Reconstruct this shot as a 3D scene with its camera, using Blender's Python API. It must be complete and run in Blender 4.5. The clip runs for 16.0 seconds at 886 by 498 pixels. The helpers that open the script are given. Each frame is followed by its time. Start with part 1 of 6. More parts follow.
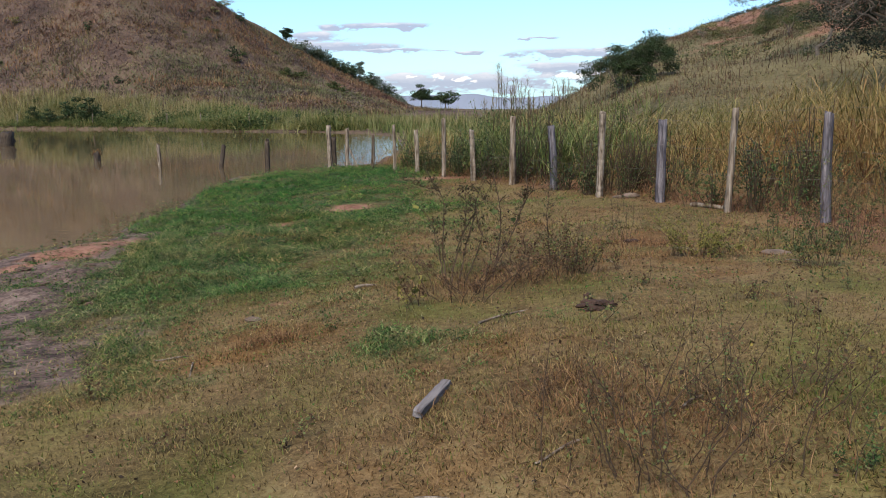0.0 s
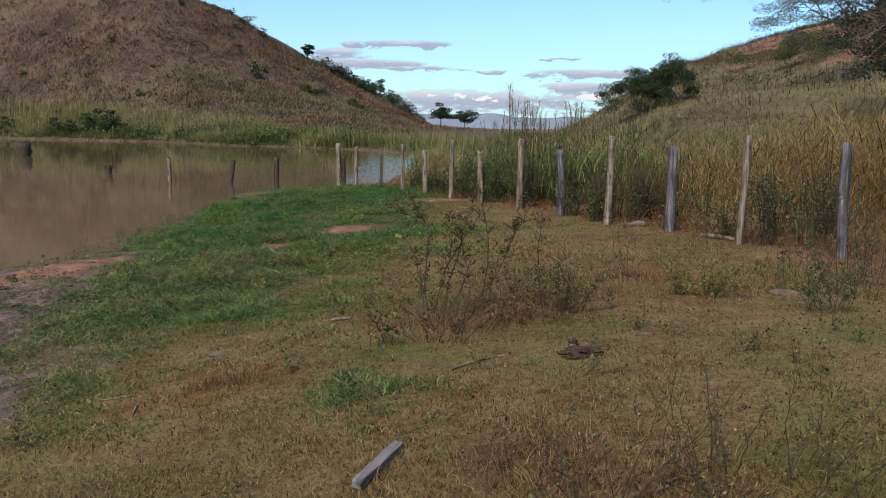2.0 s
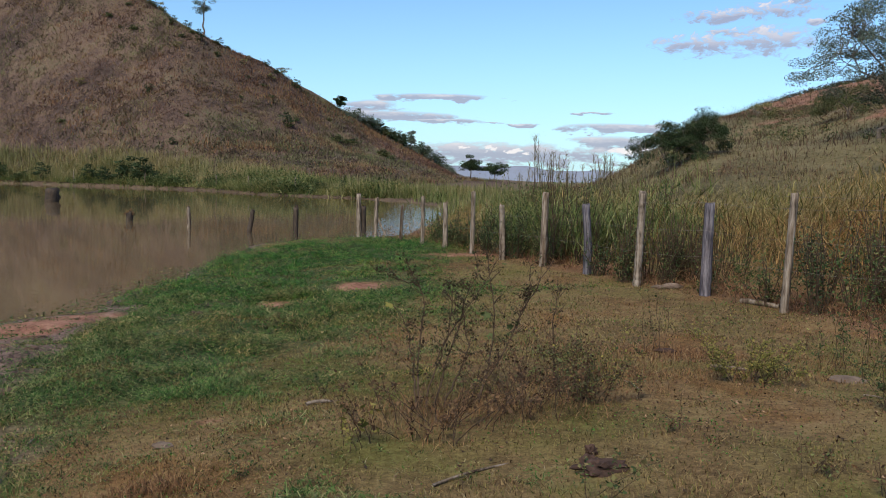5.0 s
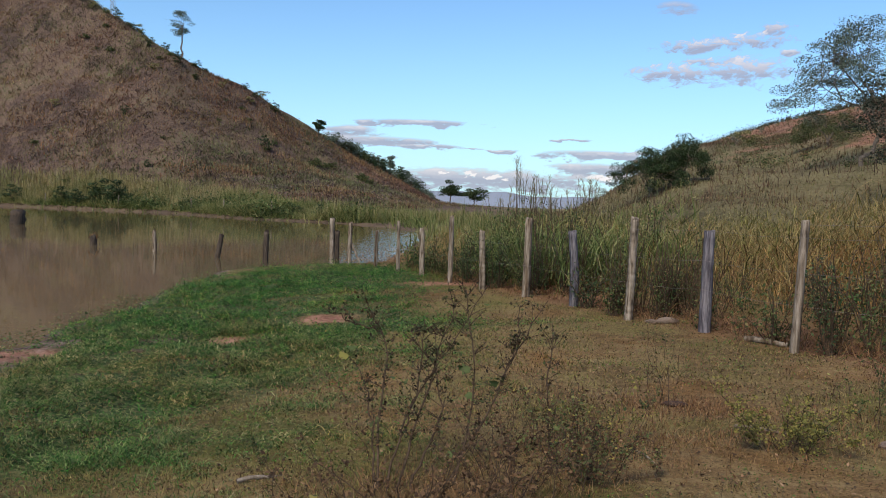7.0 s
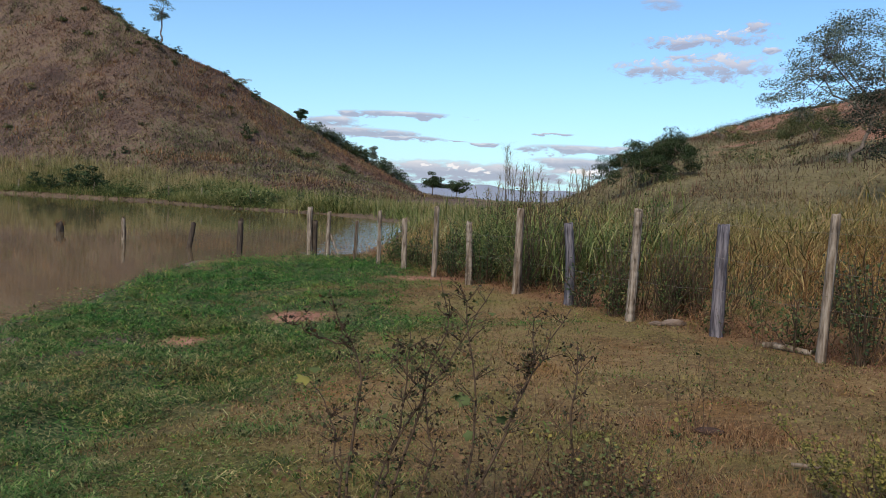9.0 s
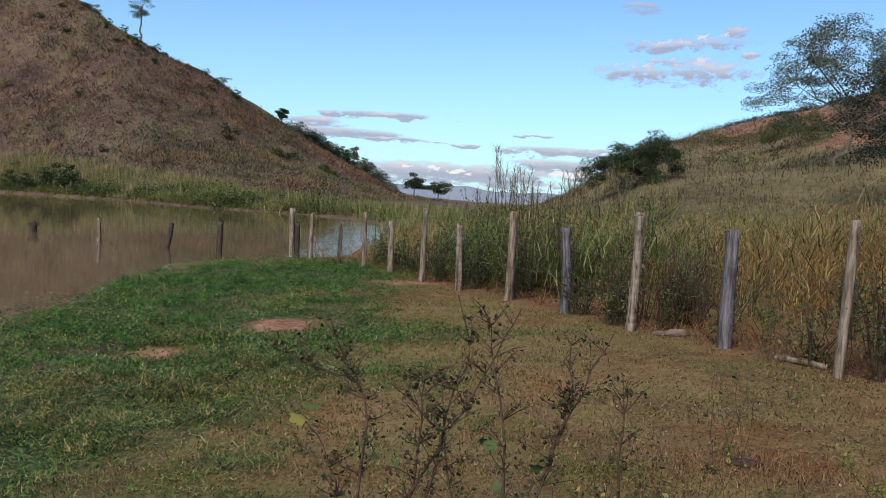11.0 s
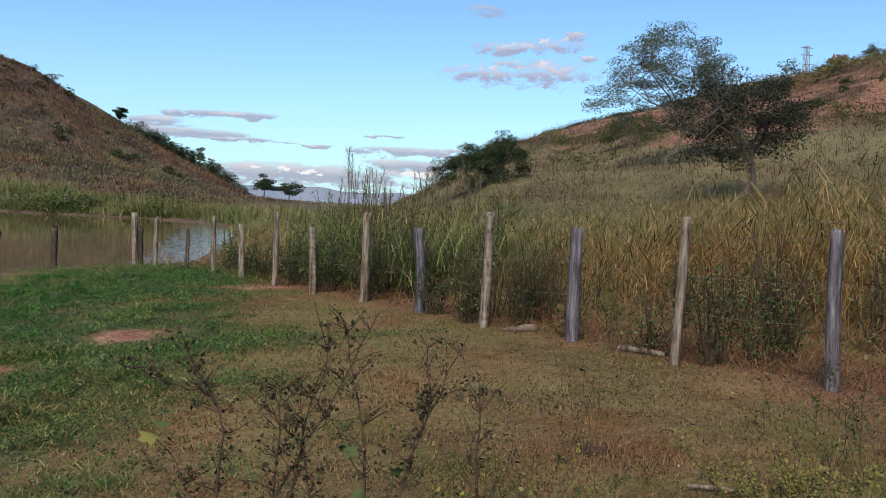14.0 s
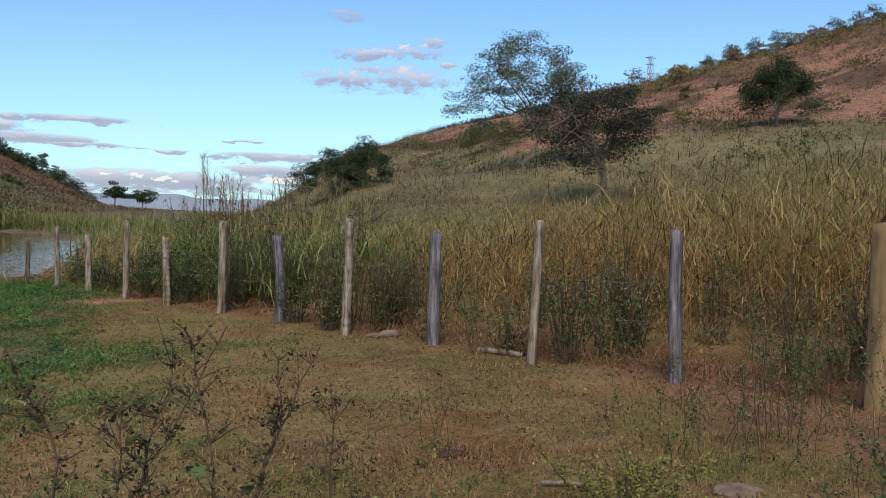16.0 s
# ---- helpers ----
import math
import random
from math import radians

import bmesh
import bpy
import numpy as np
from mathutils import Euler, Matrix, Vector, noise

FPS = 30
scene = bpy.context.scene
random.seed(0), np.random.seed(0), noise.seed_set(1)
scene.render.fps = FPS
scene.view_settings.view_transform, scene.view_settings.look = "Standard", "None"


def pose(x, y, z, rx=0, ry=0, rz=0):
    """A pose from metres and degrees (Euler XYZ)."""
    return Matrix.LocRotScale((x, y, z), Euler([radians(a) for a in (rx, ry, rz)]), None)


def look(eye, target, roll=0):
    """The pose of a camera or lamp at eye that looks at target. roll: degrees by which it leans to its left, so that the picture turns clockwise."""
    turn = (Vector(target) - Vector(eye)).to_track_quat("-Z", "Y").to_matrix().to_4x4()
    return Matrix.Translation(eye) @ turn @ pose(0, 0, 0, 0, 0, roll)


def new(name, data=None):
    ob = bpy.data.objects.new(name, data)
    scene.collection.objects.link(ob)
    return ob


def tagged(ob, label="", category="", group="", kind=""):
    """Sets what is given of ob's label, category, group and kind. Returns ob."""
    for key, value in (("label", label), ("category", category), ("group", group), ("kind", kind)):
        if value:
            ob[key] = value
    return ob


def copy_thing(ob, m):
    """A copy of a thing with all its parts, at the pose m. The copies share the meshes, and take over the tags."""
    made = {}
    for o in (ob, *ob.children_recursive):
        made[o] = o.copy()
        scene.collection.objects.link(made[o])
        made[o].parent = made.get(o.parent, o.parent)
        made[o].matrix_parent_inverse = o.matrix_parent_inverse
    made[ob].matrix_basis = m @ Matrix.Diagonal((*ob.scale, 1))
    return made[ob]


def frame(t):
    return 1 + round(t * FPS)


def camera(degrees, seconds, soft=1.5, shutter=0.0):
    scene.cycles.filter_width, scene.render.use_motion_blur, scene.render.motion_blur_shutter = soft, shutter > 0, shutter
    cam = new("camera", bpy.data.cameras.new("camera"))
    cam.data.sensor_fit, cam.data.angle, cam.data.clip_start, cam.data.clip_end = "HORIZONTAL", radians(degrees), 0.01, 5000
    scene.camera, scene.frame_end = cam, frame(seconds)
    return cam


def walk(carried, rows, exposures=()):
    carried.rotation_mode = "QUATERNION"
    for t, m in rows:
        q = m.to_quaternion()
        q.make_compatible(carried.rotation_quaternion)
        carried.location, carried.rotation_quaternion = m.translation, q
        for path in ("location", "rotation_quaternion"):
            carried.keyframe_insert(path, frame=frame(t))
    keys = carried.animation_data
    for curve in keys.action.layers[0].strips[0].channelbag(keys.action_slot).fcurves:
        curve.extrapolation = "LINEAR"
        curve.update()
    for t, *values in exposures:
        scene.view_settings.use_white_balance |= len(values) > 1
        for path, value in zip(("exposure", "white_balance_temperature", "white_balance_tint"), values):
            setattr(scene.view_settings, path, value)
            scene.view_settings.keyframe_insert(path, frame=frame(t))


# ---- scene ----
cam = camera(55.8, 16.0, soft=0.5)
PATH = [
    (0, (0.01, 0.397, 2.085), (-0.006, 2.369, 1.751), -0.8),
    (0.5, (0.067, 0.558, 2.079), (0.053, 2.528, 1.733), -0.7),
    (1, (0.097, 0.694, 2.093), (0.078, 2.666, 1.757), -1.0),
    (1.5, (0.154, 0.793, 2.102), (0.11, 2.767, 1.788), -0.9),
    (2, (0.293, 0.903, 2.126), (0.236, 2.881, 1.835), 0.4),
    (2.5, (0.341, 0.986, 2.126), (0.294, 2.968, 1.864), 0.5),
    (3, (0.315, 1.148, 2.121), (0.27, 3.133, 1.877), 1.5),
    (3.5, (0.338, 1.284, 2.118), (0.281, 3.268, 1.876), 1.1),
    (6, (0.533, 2.595, 2.139), (0.378, 4.584, 2.002), 1.6),
    (6.5, (0.509, 2.9, 2.125), (0.383, 4.891, 1.982), 1.8),
    (7, (0.468, 3.146, 2.103), (0.387, 5.141, 1.993), 1.6),
    (7.5, (0.5, 3.46, 2.084), (0.414, 5.455, 1.968), 2.3),
    (8, (0.501, 3.752, 2.07), (0.425, 5.746, 1.938), 2.4),
    (8.5, (0.414, 4.03, 2.063), (0.365, 6.026, 1.932), 2.1),
    (9, (0.369, 4.322, 2.035), (0.333, 6.317, 1.908), 2.4),
    (11.5, (0.169, 4.963, 2.038), (0.21, 6.959, 1.917), 2.8),
    (12, (0.158, 4.971, 2.036), (0.249, 6.965, 1.913), 2.7),
    (12.5, (0.157, 4.958, 2.04), (0.307, 6.949, 1.915), 2.5),
    (13, (0.175, 4.953, 2.047), (0.376, 6.939, 1.925), 2.2),
    (13.5, (0.185, 4.958, 2.053), (0.455, 6.936, 1.936), 2.1),
    (14, (0.191, 4.917, 2.059), (0.548, 6.882, 1.952), 2.0),
    (14.5, (0.199, 4.915, 2.062), (0.616, 6.868, 1.957), 2.0),
    (15, (0.207, 4.915, 2.063), (0.686, 6.855, 1.961), 2.0),
    (15.5, (0.22, 4.906, 2.072), (0.772, 6.826, 1.974), 1.5),
    (16, (0.246, 4.906, 2.075), (0.915, 6.789, 1.989), 1.2),
]
walk(cam, [(t, look(eye, target, roll)) for t, eye, target, roll in PATH], ((0.0, 0.28), (0.5, 0.32), (1.0, 0.2), (1.6, 0.09), (2.2, -0.03), (8.0, -0.03), (16.0, -0.02)))

# ---- light ----
world = bpy.data.worlds.new("evening_sky")
scene.world = world
world.use_nodes = True
SUN_AZ, SUN_EL = 205.0, 46.0


def build_sky():
    nt = world.node_tree
    nt.nodes.clear()
    N, L = nt.nodes.new, nt.links.new
    out, bg = N("ShaderNodeOutputWorld"), N("ShaderNodeBackground")
    sky = N("ShaderNodeTexSky")
    sky.sky_type, sky.sun_disc = "NISHITA", False
    sky.sun_elevation, sky.sun_rotation = radians(SUN_EL), radians(SUN_AZ)
    sky.air_density, sky.dust_density, sky.ozone_density, sky.altitude = 1.0, 0.2, 3.0, 300
    coord, sep = N("ShaderNodeTexCoord"), N("ShaderNodeSeparateXYZ")
    L(coord.outputs["Generated"], sep.inputs[0])

    def m(op, a, b=0.0, clamp=False):
        node = N("ShaderNodeMath")
        node.operation, node.use_clamp = op, clamp
        for i, v in enumerate((a, b)):
            if isinstance(v, (int, float)):
                node.inputs[i].default_value = v
            else:
                L(v, node.inputs[i])
        return node.outputs[0]

    az = m("ARCTAN2", sep.outputs[0], sep.outputs[1])
    el = m("ARCSINE", sep.outputs[2])
    comb = N("ShaderNodeCombineXYZ")
    L(m("MULTIPLY", az, 14.0), comb.inputs[0])
    L(m("MULTIPLY", el, 42.0), comb.inputs[1])
    wisps = N("ShaderNodeTexNoise")
    wisps.inputs["Scale"].default_value, wisps.inputs["Detail"].default_value = 2.2, 8.0
    wisps.inputs["Roughness"].default_value = 0.62
    L(comb.outputs[0], wisps.inputs["Vector"])
    ragged = m("MULTIPLY", m("SUBTRACT", wisps.outputs["Fac"], 0.5), 7.0)
    drift = N("ShaderNodeTexNoise")
    drift.inputs["Scale"].default_value, drift.inputs["Detail"].default_value = 1.1, 5.0
    L(comb.outputs[0], drift.inputs["Vector"])
    az = m("ADD", az, m("MULTIPLY", m("SUBTRACT", drift.outputs["Fac"], 0.5), radians(3.0)))
    el = m("ADD", el, m("MULTIPLY", m("SUBTRACT", wisps.outputs["Fac"], 0.5), radians(0.9)))
    total, white = None, None
    curl = N("ShaderNodeCombineXYZ")
    L(m("MULTIPLY", az, 46.0), curl.inputs[0])
    L(m("MULTIPLY", el, 84.0), curl.inputs[1])
    fluff = N("ShaderNodeTexNoise")
    fluff.inputs["Scale"].default_value, fluff.inputs["Detail"].default_value, fluff.inputs["Roughness"].default_value = 1.3, 9.0, 0.68
    L(curl.outputs[0], fluff.inputs["Vector"])
    torn = m("MULTIPLY", m("SUBTRACT", fluff.outputs["Fac"], 0.5), 8.0)
    for kind, caz, cel, haz, hel in CLOUDS:
        u = m("DIVIDE", m("SUBTRACT", az, radians(caz)), radians(haz))
        v = m("DIVIDE", m("SUBTRACT", el, radians(cel)), radians(hel))
        body = m("SUBTRACT", 1.15, m("ADD", m("MULTIPLY", u, u), m("MULTIPLY", v, v)))
        cover = m("MULTIPLY", m("ADD", body, torn if kind in ("puff", "bright") else m("MULTIPLY", ragged, 0.75)), {"pale": 0.7, "puff": 0.85}.get(kind, 1.3), True)
        total = cover if total is None else m("MAXIMUM", total, cover)
        top = m("MULTIPLY", cover, m("ADD", m("MULTIPLY", v, 0.7), 0.2 if kind == "puff" else -0.05), True)
        if kind == "bright":
            top = cover
        white = top if white is None else m("MAXIMUM", white, top)
    tint = N("ShaderNodeMix")
    tint.data_type = "RGBA"
    tint.inputs[6].default_value, tint.inputs[7].default_value = CLOUD_GREY, CLOUD_WHITE
    L(white, tint.inputs[0])
    # low haze, paler toward the horizon
    haze = N("ShaderNodeMix")
    haze.data_type = "RGBA"
    L(m("MULTIPLY", m("POWER", m("SUBTRACT", 1.0, m("MULTIPLY", m("ABSOLUTE", el), 2.2), True), 4.0), 0.75), haze.inputs[0])
    deep = N("ShaderNodeMix")
    deep.data_type, deep.blend_type = "RGBA", "MULTIPLY"
    deep.inputs[0].default_value, deep.inputs[7].default_value = 1.0, (0.78, 0.98, 1.1, 1)
    L(sky.outputs[0], deep.inputs[6])
    L(deep.outputs[2], haze.inputs[6])
    haze.inputs[7].default_value = HAZE
    mix = N("ShaderNodeMix")
    mix.data_type = "RGBA"
    L(m("MULTIPLY", total, 0.86), mix.inputs[0])
    L(haze.outputs[2], mix.inputs[6])
    L(tint.outputs[2], mix.inputs[7])
    L(mix.outputs[2], bg.inputs["Color"])
    bg.inputs["Strength"].default_value = SKY
    L(bg.outputs[0], out.inputs["Surface"])


# strength of the sky, and cloud and haze colours in the sky's own units
SKY = 0.158
CLOUD_GREY, CLOUD_WHITE, HAZE = (2.5, 2.6, 3.4, 1), (6.2, 5.7, 5.7, 1), (2.9, 4.7, 5.7, 1)
# kind, azimuth, elevation, half width and half height in degrees
CLOUDS = (
    ("flat", -4.4, 5.35, 4.3, 0.26), ("flat", -9.0, 4.6, 2.6, 0.5), ("flat", -8.2, 4.05, 5.4, 0.38), ("flat", -3.6, 3.8, 2.2, 0.16),
    ("flat", 7.3, 3.45, 3.4, 0.33), ("flat", 10.4, 3.6, 1.9, 0.16), ("flat", 6.1, 4.45, 1.2, 0.1), ("flat", 1.4, 3.6, 1.2, 0.12), ("flat", -0.6, 3.7, 1.0, 0.08),
    ("flat", -0.5, 1.6, 9.5, 0.8), ("bright", -0.6, 2.05, 0.55, 0.3), ("bright", 0.9, 1.85, 0.5, 0.14), ("bright", 1.9, 1.7, 0.3, 0.1), ("bright", -2.7, 2.1, 0.5, 0.1),
    ("flat", 8.0, 2.45, 3.6, 0.5), ("bright", 9.5, 2.0, 2.2, 0.18), ("puff", 12.9, 8.8, 2.4, 0.65), ("puff", 17.2, 8.9, 2.9, 0.9), ("puff", 15.4, 9.45, 2.2, 0.35),
    ("puff", 14.2, 10.5, 2.8, 0.42), ("puff", 17.0, 10.7, 2.6, 0.42), ("puff", 18.8, 11.3, 0.95, 0.42), ("puff", 19.4, 9.9, 0.6, 0.22), ("pale", 12.7, 12.9, 1.3, 0.45),
)
build_sky()
sun_data = bpy.data.lights.new("sun", "SUN")
sun_data.energy, sun_data.angle, sun_data.color = 4.15, radians(26), (1.0, 0.88, 0.74)
sun = new("sun", sun_data)
s_az, s_el = radians(SUN_AZ), radians(SUN_EL)
sun.matrix_world = look((90 * math.sin(s_az), 90 * math.cos(s_az), 90 * math.tan(s_el)), (0, 0, 0))

# ---- materials ----


def ramp_node(nt, stops):
    node = nt.nodes.new("ShaderNodeValToRGB")
    els = node.color_ramp.elements
    while len(els) < len(stops):
        els.new(0.5)
    for e, (p, c) in zip(els, stops):
        e.position, e.color = p, (*c, 1)
    return node


def noise_node(nt, vec, scale, detail=6.0, rough=0.6):
    node = nt.nodes.new("ShaderNodeTexNoise")
    node.inputs["Scale"].default_value = scale
    node.inputs["Detail"].default_value = detail
    node.inputs["Roughness"].default_value = rough
    nt.links.new(vec, node.inputs["Vector"])
    return node.outputs["Fac"]


def mix_node(nt, fac, a, b, mode="MIX"):
    node = nt.nodes.new("ShaderNodeMix")
    node.data_type, node.blend_type = "RGBA", mode
    for i, v in ((0, fac), (6, a), (7, b)):
        if isinstance(v, (int, float)):
            node.inputs[i].default_value = v
        elif isinstance(v, tuple):
            node.inputs[i].default_value = (*v, 1)
        else:
            nt.links.new(v, node.inputs[i])
    return node.outputs[2]


def math_node(nt, op, a, b=0.0, clamp=False):
    node = nt.nodes.new("ShaderNodeMath")
    node.operation, node.use_clamp = op, clamp
    for i, v in enumerate((a, b)):
        if isinstance(v, (int, float)):
            node.inputs[i].default_value = v
        else:
            nt.links.new(v, node.inputs[i])
    return node.outputs[0]


def start_material(name, rough=0.9, spec=0.2):
    mat = bpy.data.materials.new(name)
    mat.use_nodes = True
    nt = mat.node_tree
    bsdf = nt.nodes["Principled BSDF"]
    bsdf.inputs["Roughness"].default_value = rough
    bsdf.inputs["Specular IOR Level"].default_value = spec
    coord = nt.nodes.new("ShaderNodeTexCoord")
    return mat, nt, bsdf, coord.outputs["Object"]


def bump(nt, bsdf, height, strength, dist):
    node = nt.nodes.new("ShaderNodeBump")
    node.inputs["Strength"].default_value, node.inputs["Distance"].default_value = strength, dist
    nt.links.new(height, node.inputs["Height"])
    nt.links.new(node.outputs[0], bsdf.inputs["Normal"])


def foliage(name, stops, patches=None, patch_scale=0.6, glow=0.25, rough=0.75, tufts=None):
    """Leaves or blades: colour by blade, shifted in patches over the ground, with light passing through."""
    mat, nt, bsdf, vec = start_material(name, rough, 0.18)
    geo = nt.nodes.new("ShaderNodeNewGeometry")
    ramp = ramp_node(nt, stops)
    nt.links.new(geo.outputs["Random Per Island"], ramp.inputs[0])
    col = ramp.outputs[0]
    if patches:
        f = noise_node(nt, vec, patch_scale, 3.0)
        r2 = ramp_node(nt, patches)
        nt.links.new(f, r2.inputs[0])
        col = mix_node(nt, 1.0, col, r2.outputs[0], "MULTIPLY")
    if tufts:
        f = noise_node(nt, vec, tufts[0], 2.0)
        r3 = ramp_node(nt, [(0.36, tufts[1]), (0.64, tufts[2])])
        nt.links.new(f, r3.inputs[0])
        col = mix_node(nt, 1.0, col, r3.outputs[0], "MULTIPLY")
    fine = noise_node(nt, vec, 18.0, 2.0)
    col = mix_node(nt, math_node(nt, "MULTIPLY", fine, 0.5), col, mix_node(nt, 1.0, col, (0.55, 0.55, 0.5), "MULTIPLY"))
    nt.links.new(col, bsdf.inputs["Base Color"])
    thin = nt.nodes.new("ShaderNodeBsdfTranslucent")
    nt.links.new(col, thin.inputs["Color"])
    blend = nt.nodes.new("ShaderNodeMixShader")
    blend.inputs[0].default_value = glow
    nt.links.new(bsdf.outputs[0], blend.inputs[1])
    nt.links.new(thin.outputs[0], blend.inputs[2])
    nt.links.new(blend.outputs[0], nt.nodes["Material Output"].inputs["Surface"])
    return mat


def rough_stuff(name, stops, scale, bump_strength=0.5, stretch=(1, 1, 1), rough=0.92, bump_dist=0.02, blotch=None):
    """Wood, bark, stone: two scales of noise, stretched along the grain."""
    mat, nt, bsdf, vec = start_material(name, rough, 0.15)
    mp = nt.nodes.new("ShaderNodeMapping")
    mp.inputs["Scale"].default_value = stretch
    nt.links.new(vec, mp.inputs["Vector"])
    info = nt.nodes.new("ShaderNodeObjectInfo")
    off = nt.nodes.new("ShaderNodeVectorMath")
    off.operation = "ADD"
    nt.links.new(mp.outputs[0], off.inputs[0])
    shift = math_node(nt, "MULTIPLY", info.outputs["Random"], 40.0)
    nt.links.new(shift, off.inputs[1])
    f = noise_node(nt, off.outputs[0], scale, 8.0, 0.65)
    ramp = ramp_node(nt, stops)
    nt.links.new(f, ramp.inputs[0])
    wear = noise_node(nt, vec, scale * 0.13 + 1.5, 3.0)
    col = mix_node(nt, wear, ramp.outputs[0], mix_node(nt, 1.0, ramp.outputs[0], (0.6, 0.56, 0.52), "MULTIPLY"))
    if blotch:
        b = noise_node(nt, off.outputs[0], blotch[0], 4.0, 0.65)
        mask = math_node(nt, "MULTIPLY", math_node(nt, "SUBTRACT", b, 0.52), 9.0, True)
        col = mix_node(nt, math_node(nt, "MULTIPLY", mask, 0.75), col, mix_node(nt, 1.0, col, blotch[1], "MULTIPLY"))
    nt.links.new(col, bsdf.inputs["Base Color"])
    bump(nt, bsdf, f, bump_strength, bump_dist)
    return mat


def ground_material():
    mat, nt, bsdf, vec = start_material("dry_pasture_soil", 0.97, 0.1)
    big, mid, fine, tuft = noise_node(nt, vec, 0.45, 4.0), noise_node(nt, vec, 3.0, 5.0), noise_node(nt, vec, 62.0, 6.0, 0.85), noise_node(nt, vec, 19.0, 4.0, 0.7)
    f = math_node(nt, "ADD", math_node(nt, "ADD", math_node(nt, "MULTIPLY", big, 0.2), math_node(nt, "MULTIPLY", mid, 0.2)), math_node(nt, "ADD", math_node(nt, "MULTIPLY", tuft, 0.3), math_node(nt, "MULTIPLY", fine, 0.45)))
    base = ramp_node(nt, [(0.47, (0.0551, 0.037, 0.0172)), (0.53, (0.111, 0.075, 0.0353)), (0.59, (0.175, 0.119, 0.0576)), (0.65, (0.244, 0.172, 0.086)), (0.7, (0.184, 0.17, 0.0782))])
    nt.links.new(f, base.inputs[0])
    swathes = ramp_node(nt, [(0.32, (1.02, 0.84, 0.68)), (0.43, (1.02, 0.97, 0.9)), (0.52, (0.95, 0.98, 0.85)), (0.6, (0.84, 0.93, 0.7)), (0.7, (0.62, 0.8, 0.5))])
    nt.links.new(noise_node(nt, vec, 0.75, 3.0), swathes.inputs[0])
    col = mix_node(nt, 1.0, base.outputs[0], swathes.outputs[0], "MULTIPLY")

    def attr(name):
        node = nt.nodes.new("ShaderNodeAttribute")
        node.attribute_name = name
        wob = math_node(nt, "ADD", node.outputs["Fac"], math_node(nt, "MULTIPLY", math_node(nt, "SUBTRACT", mid, 0.5), 0.8))
        return math_node(nt, "MULTIPLY", math_node(nt, "SUBTRACT", wob, 0.3), 2.2, True)

    def layer(name, stops, noise_in):
        nonlocal col
        r = ramp_node(nt, stops)
        nt.links.new(noise_in, r.inputs[0])
        col = mix_node(nt, attr(name), col, r.outputs[0])

    layer("lush", [(0.38, (0.012, 0.025, 0.009)), (0.5, (0.04, 0.065, 0.022)), (0.62, (0.13, 0.13, 0.055))], tuft)
    layer("litter", [(0.36, (0.07, 0.036, 0.021)), (0.5, (0.18, 0.092, 0.052)), (0.66, (0.29, 0.175, 0.1))], fine)
    layer("soil", [(0.34, (0.0984, 0.0451, 0.0295)), (0.5, (0.262, 0.127, 0.082)), (0.66, (0.377, 0.221, 0.148))], math_node(nt, "ADD", math_node(nt, "MULTIPLY", mid, 0.4), math_node(nt, "MULTIPLY", tuft, 0.6)))
    layer("mud", [(0.36, (0.025, 0.019, 0.016)), (0.46, (0.09, 0.062, 0.05)), (0.56, (0.18, 0.125, 0.098)), (0.68, (0.28, 0.215, 0.175))], math_node(nt, "ADD", math_node(nt, "MULTIPLY", mid, 0.5), math_node(nt, "MULTIPLY", tuft, 0.5)))
    nt.links.new(col, bsdf.inputs["Base Color"])
    bump(nt, bsdf, math_node(nt, "ADD", math_node(nt, "ADD", math_node(nt, "MULTIPLY", fine, 0.6), math_node(nt, "MULTIPLY", tuft, 0.8)), mid), 0.35, 0.03)
    return mat


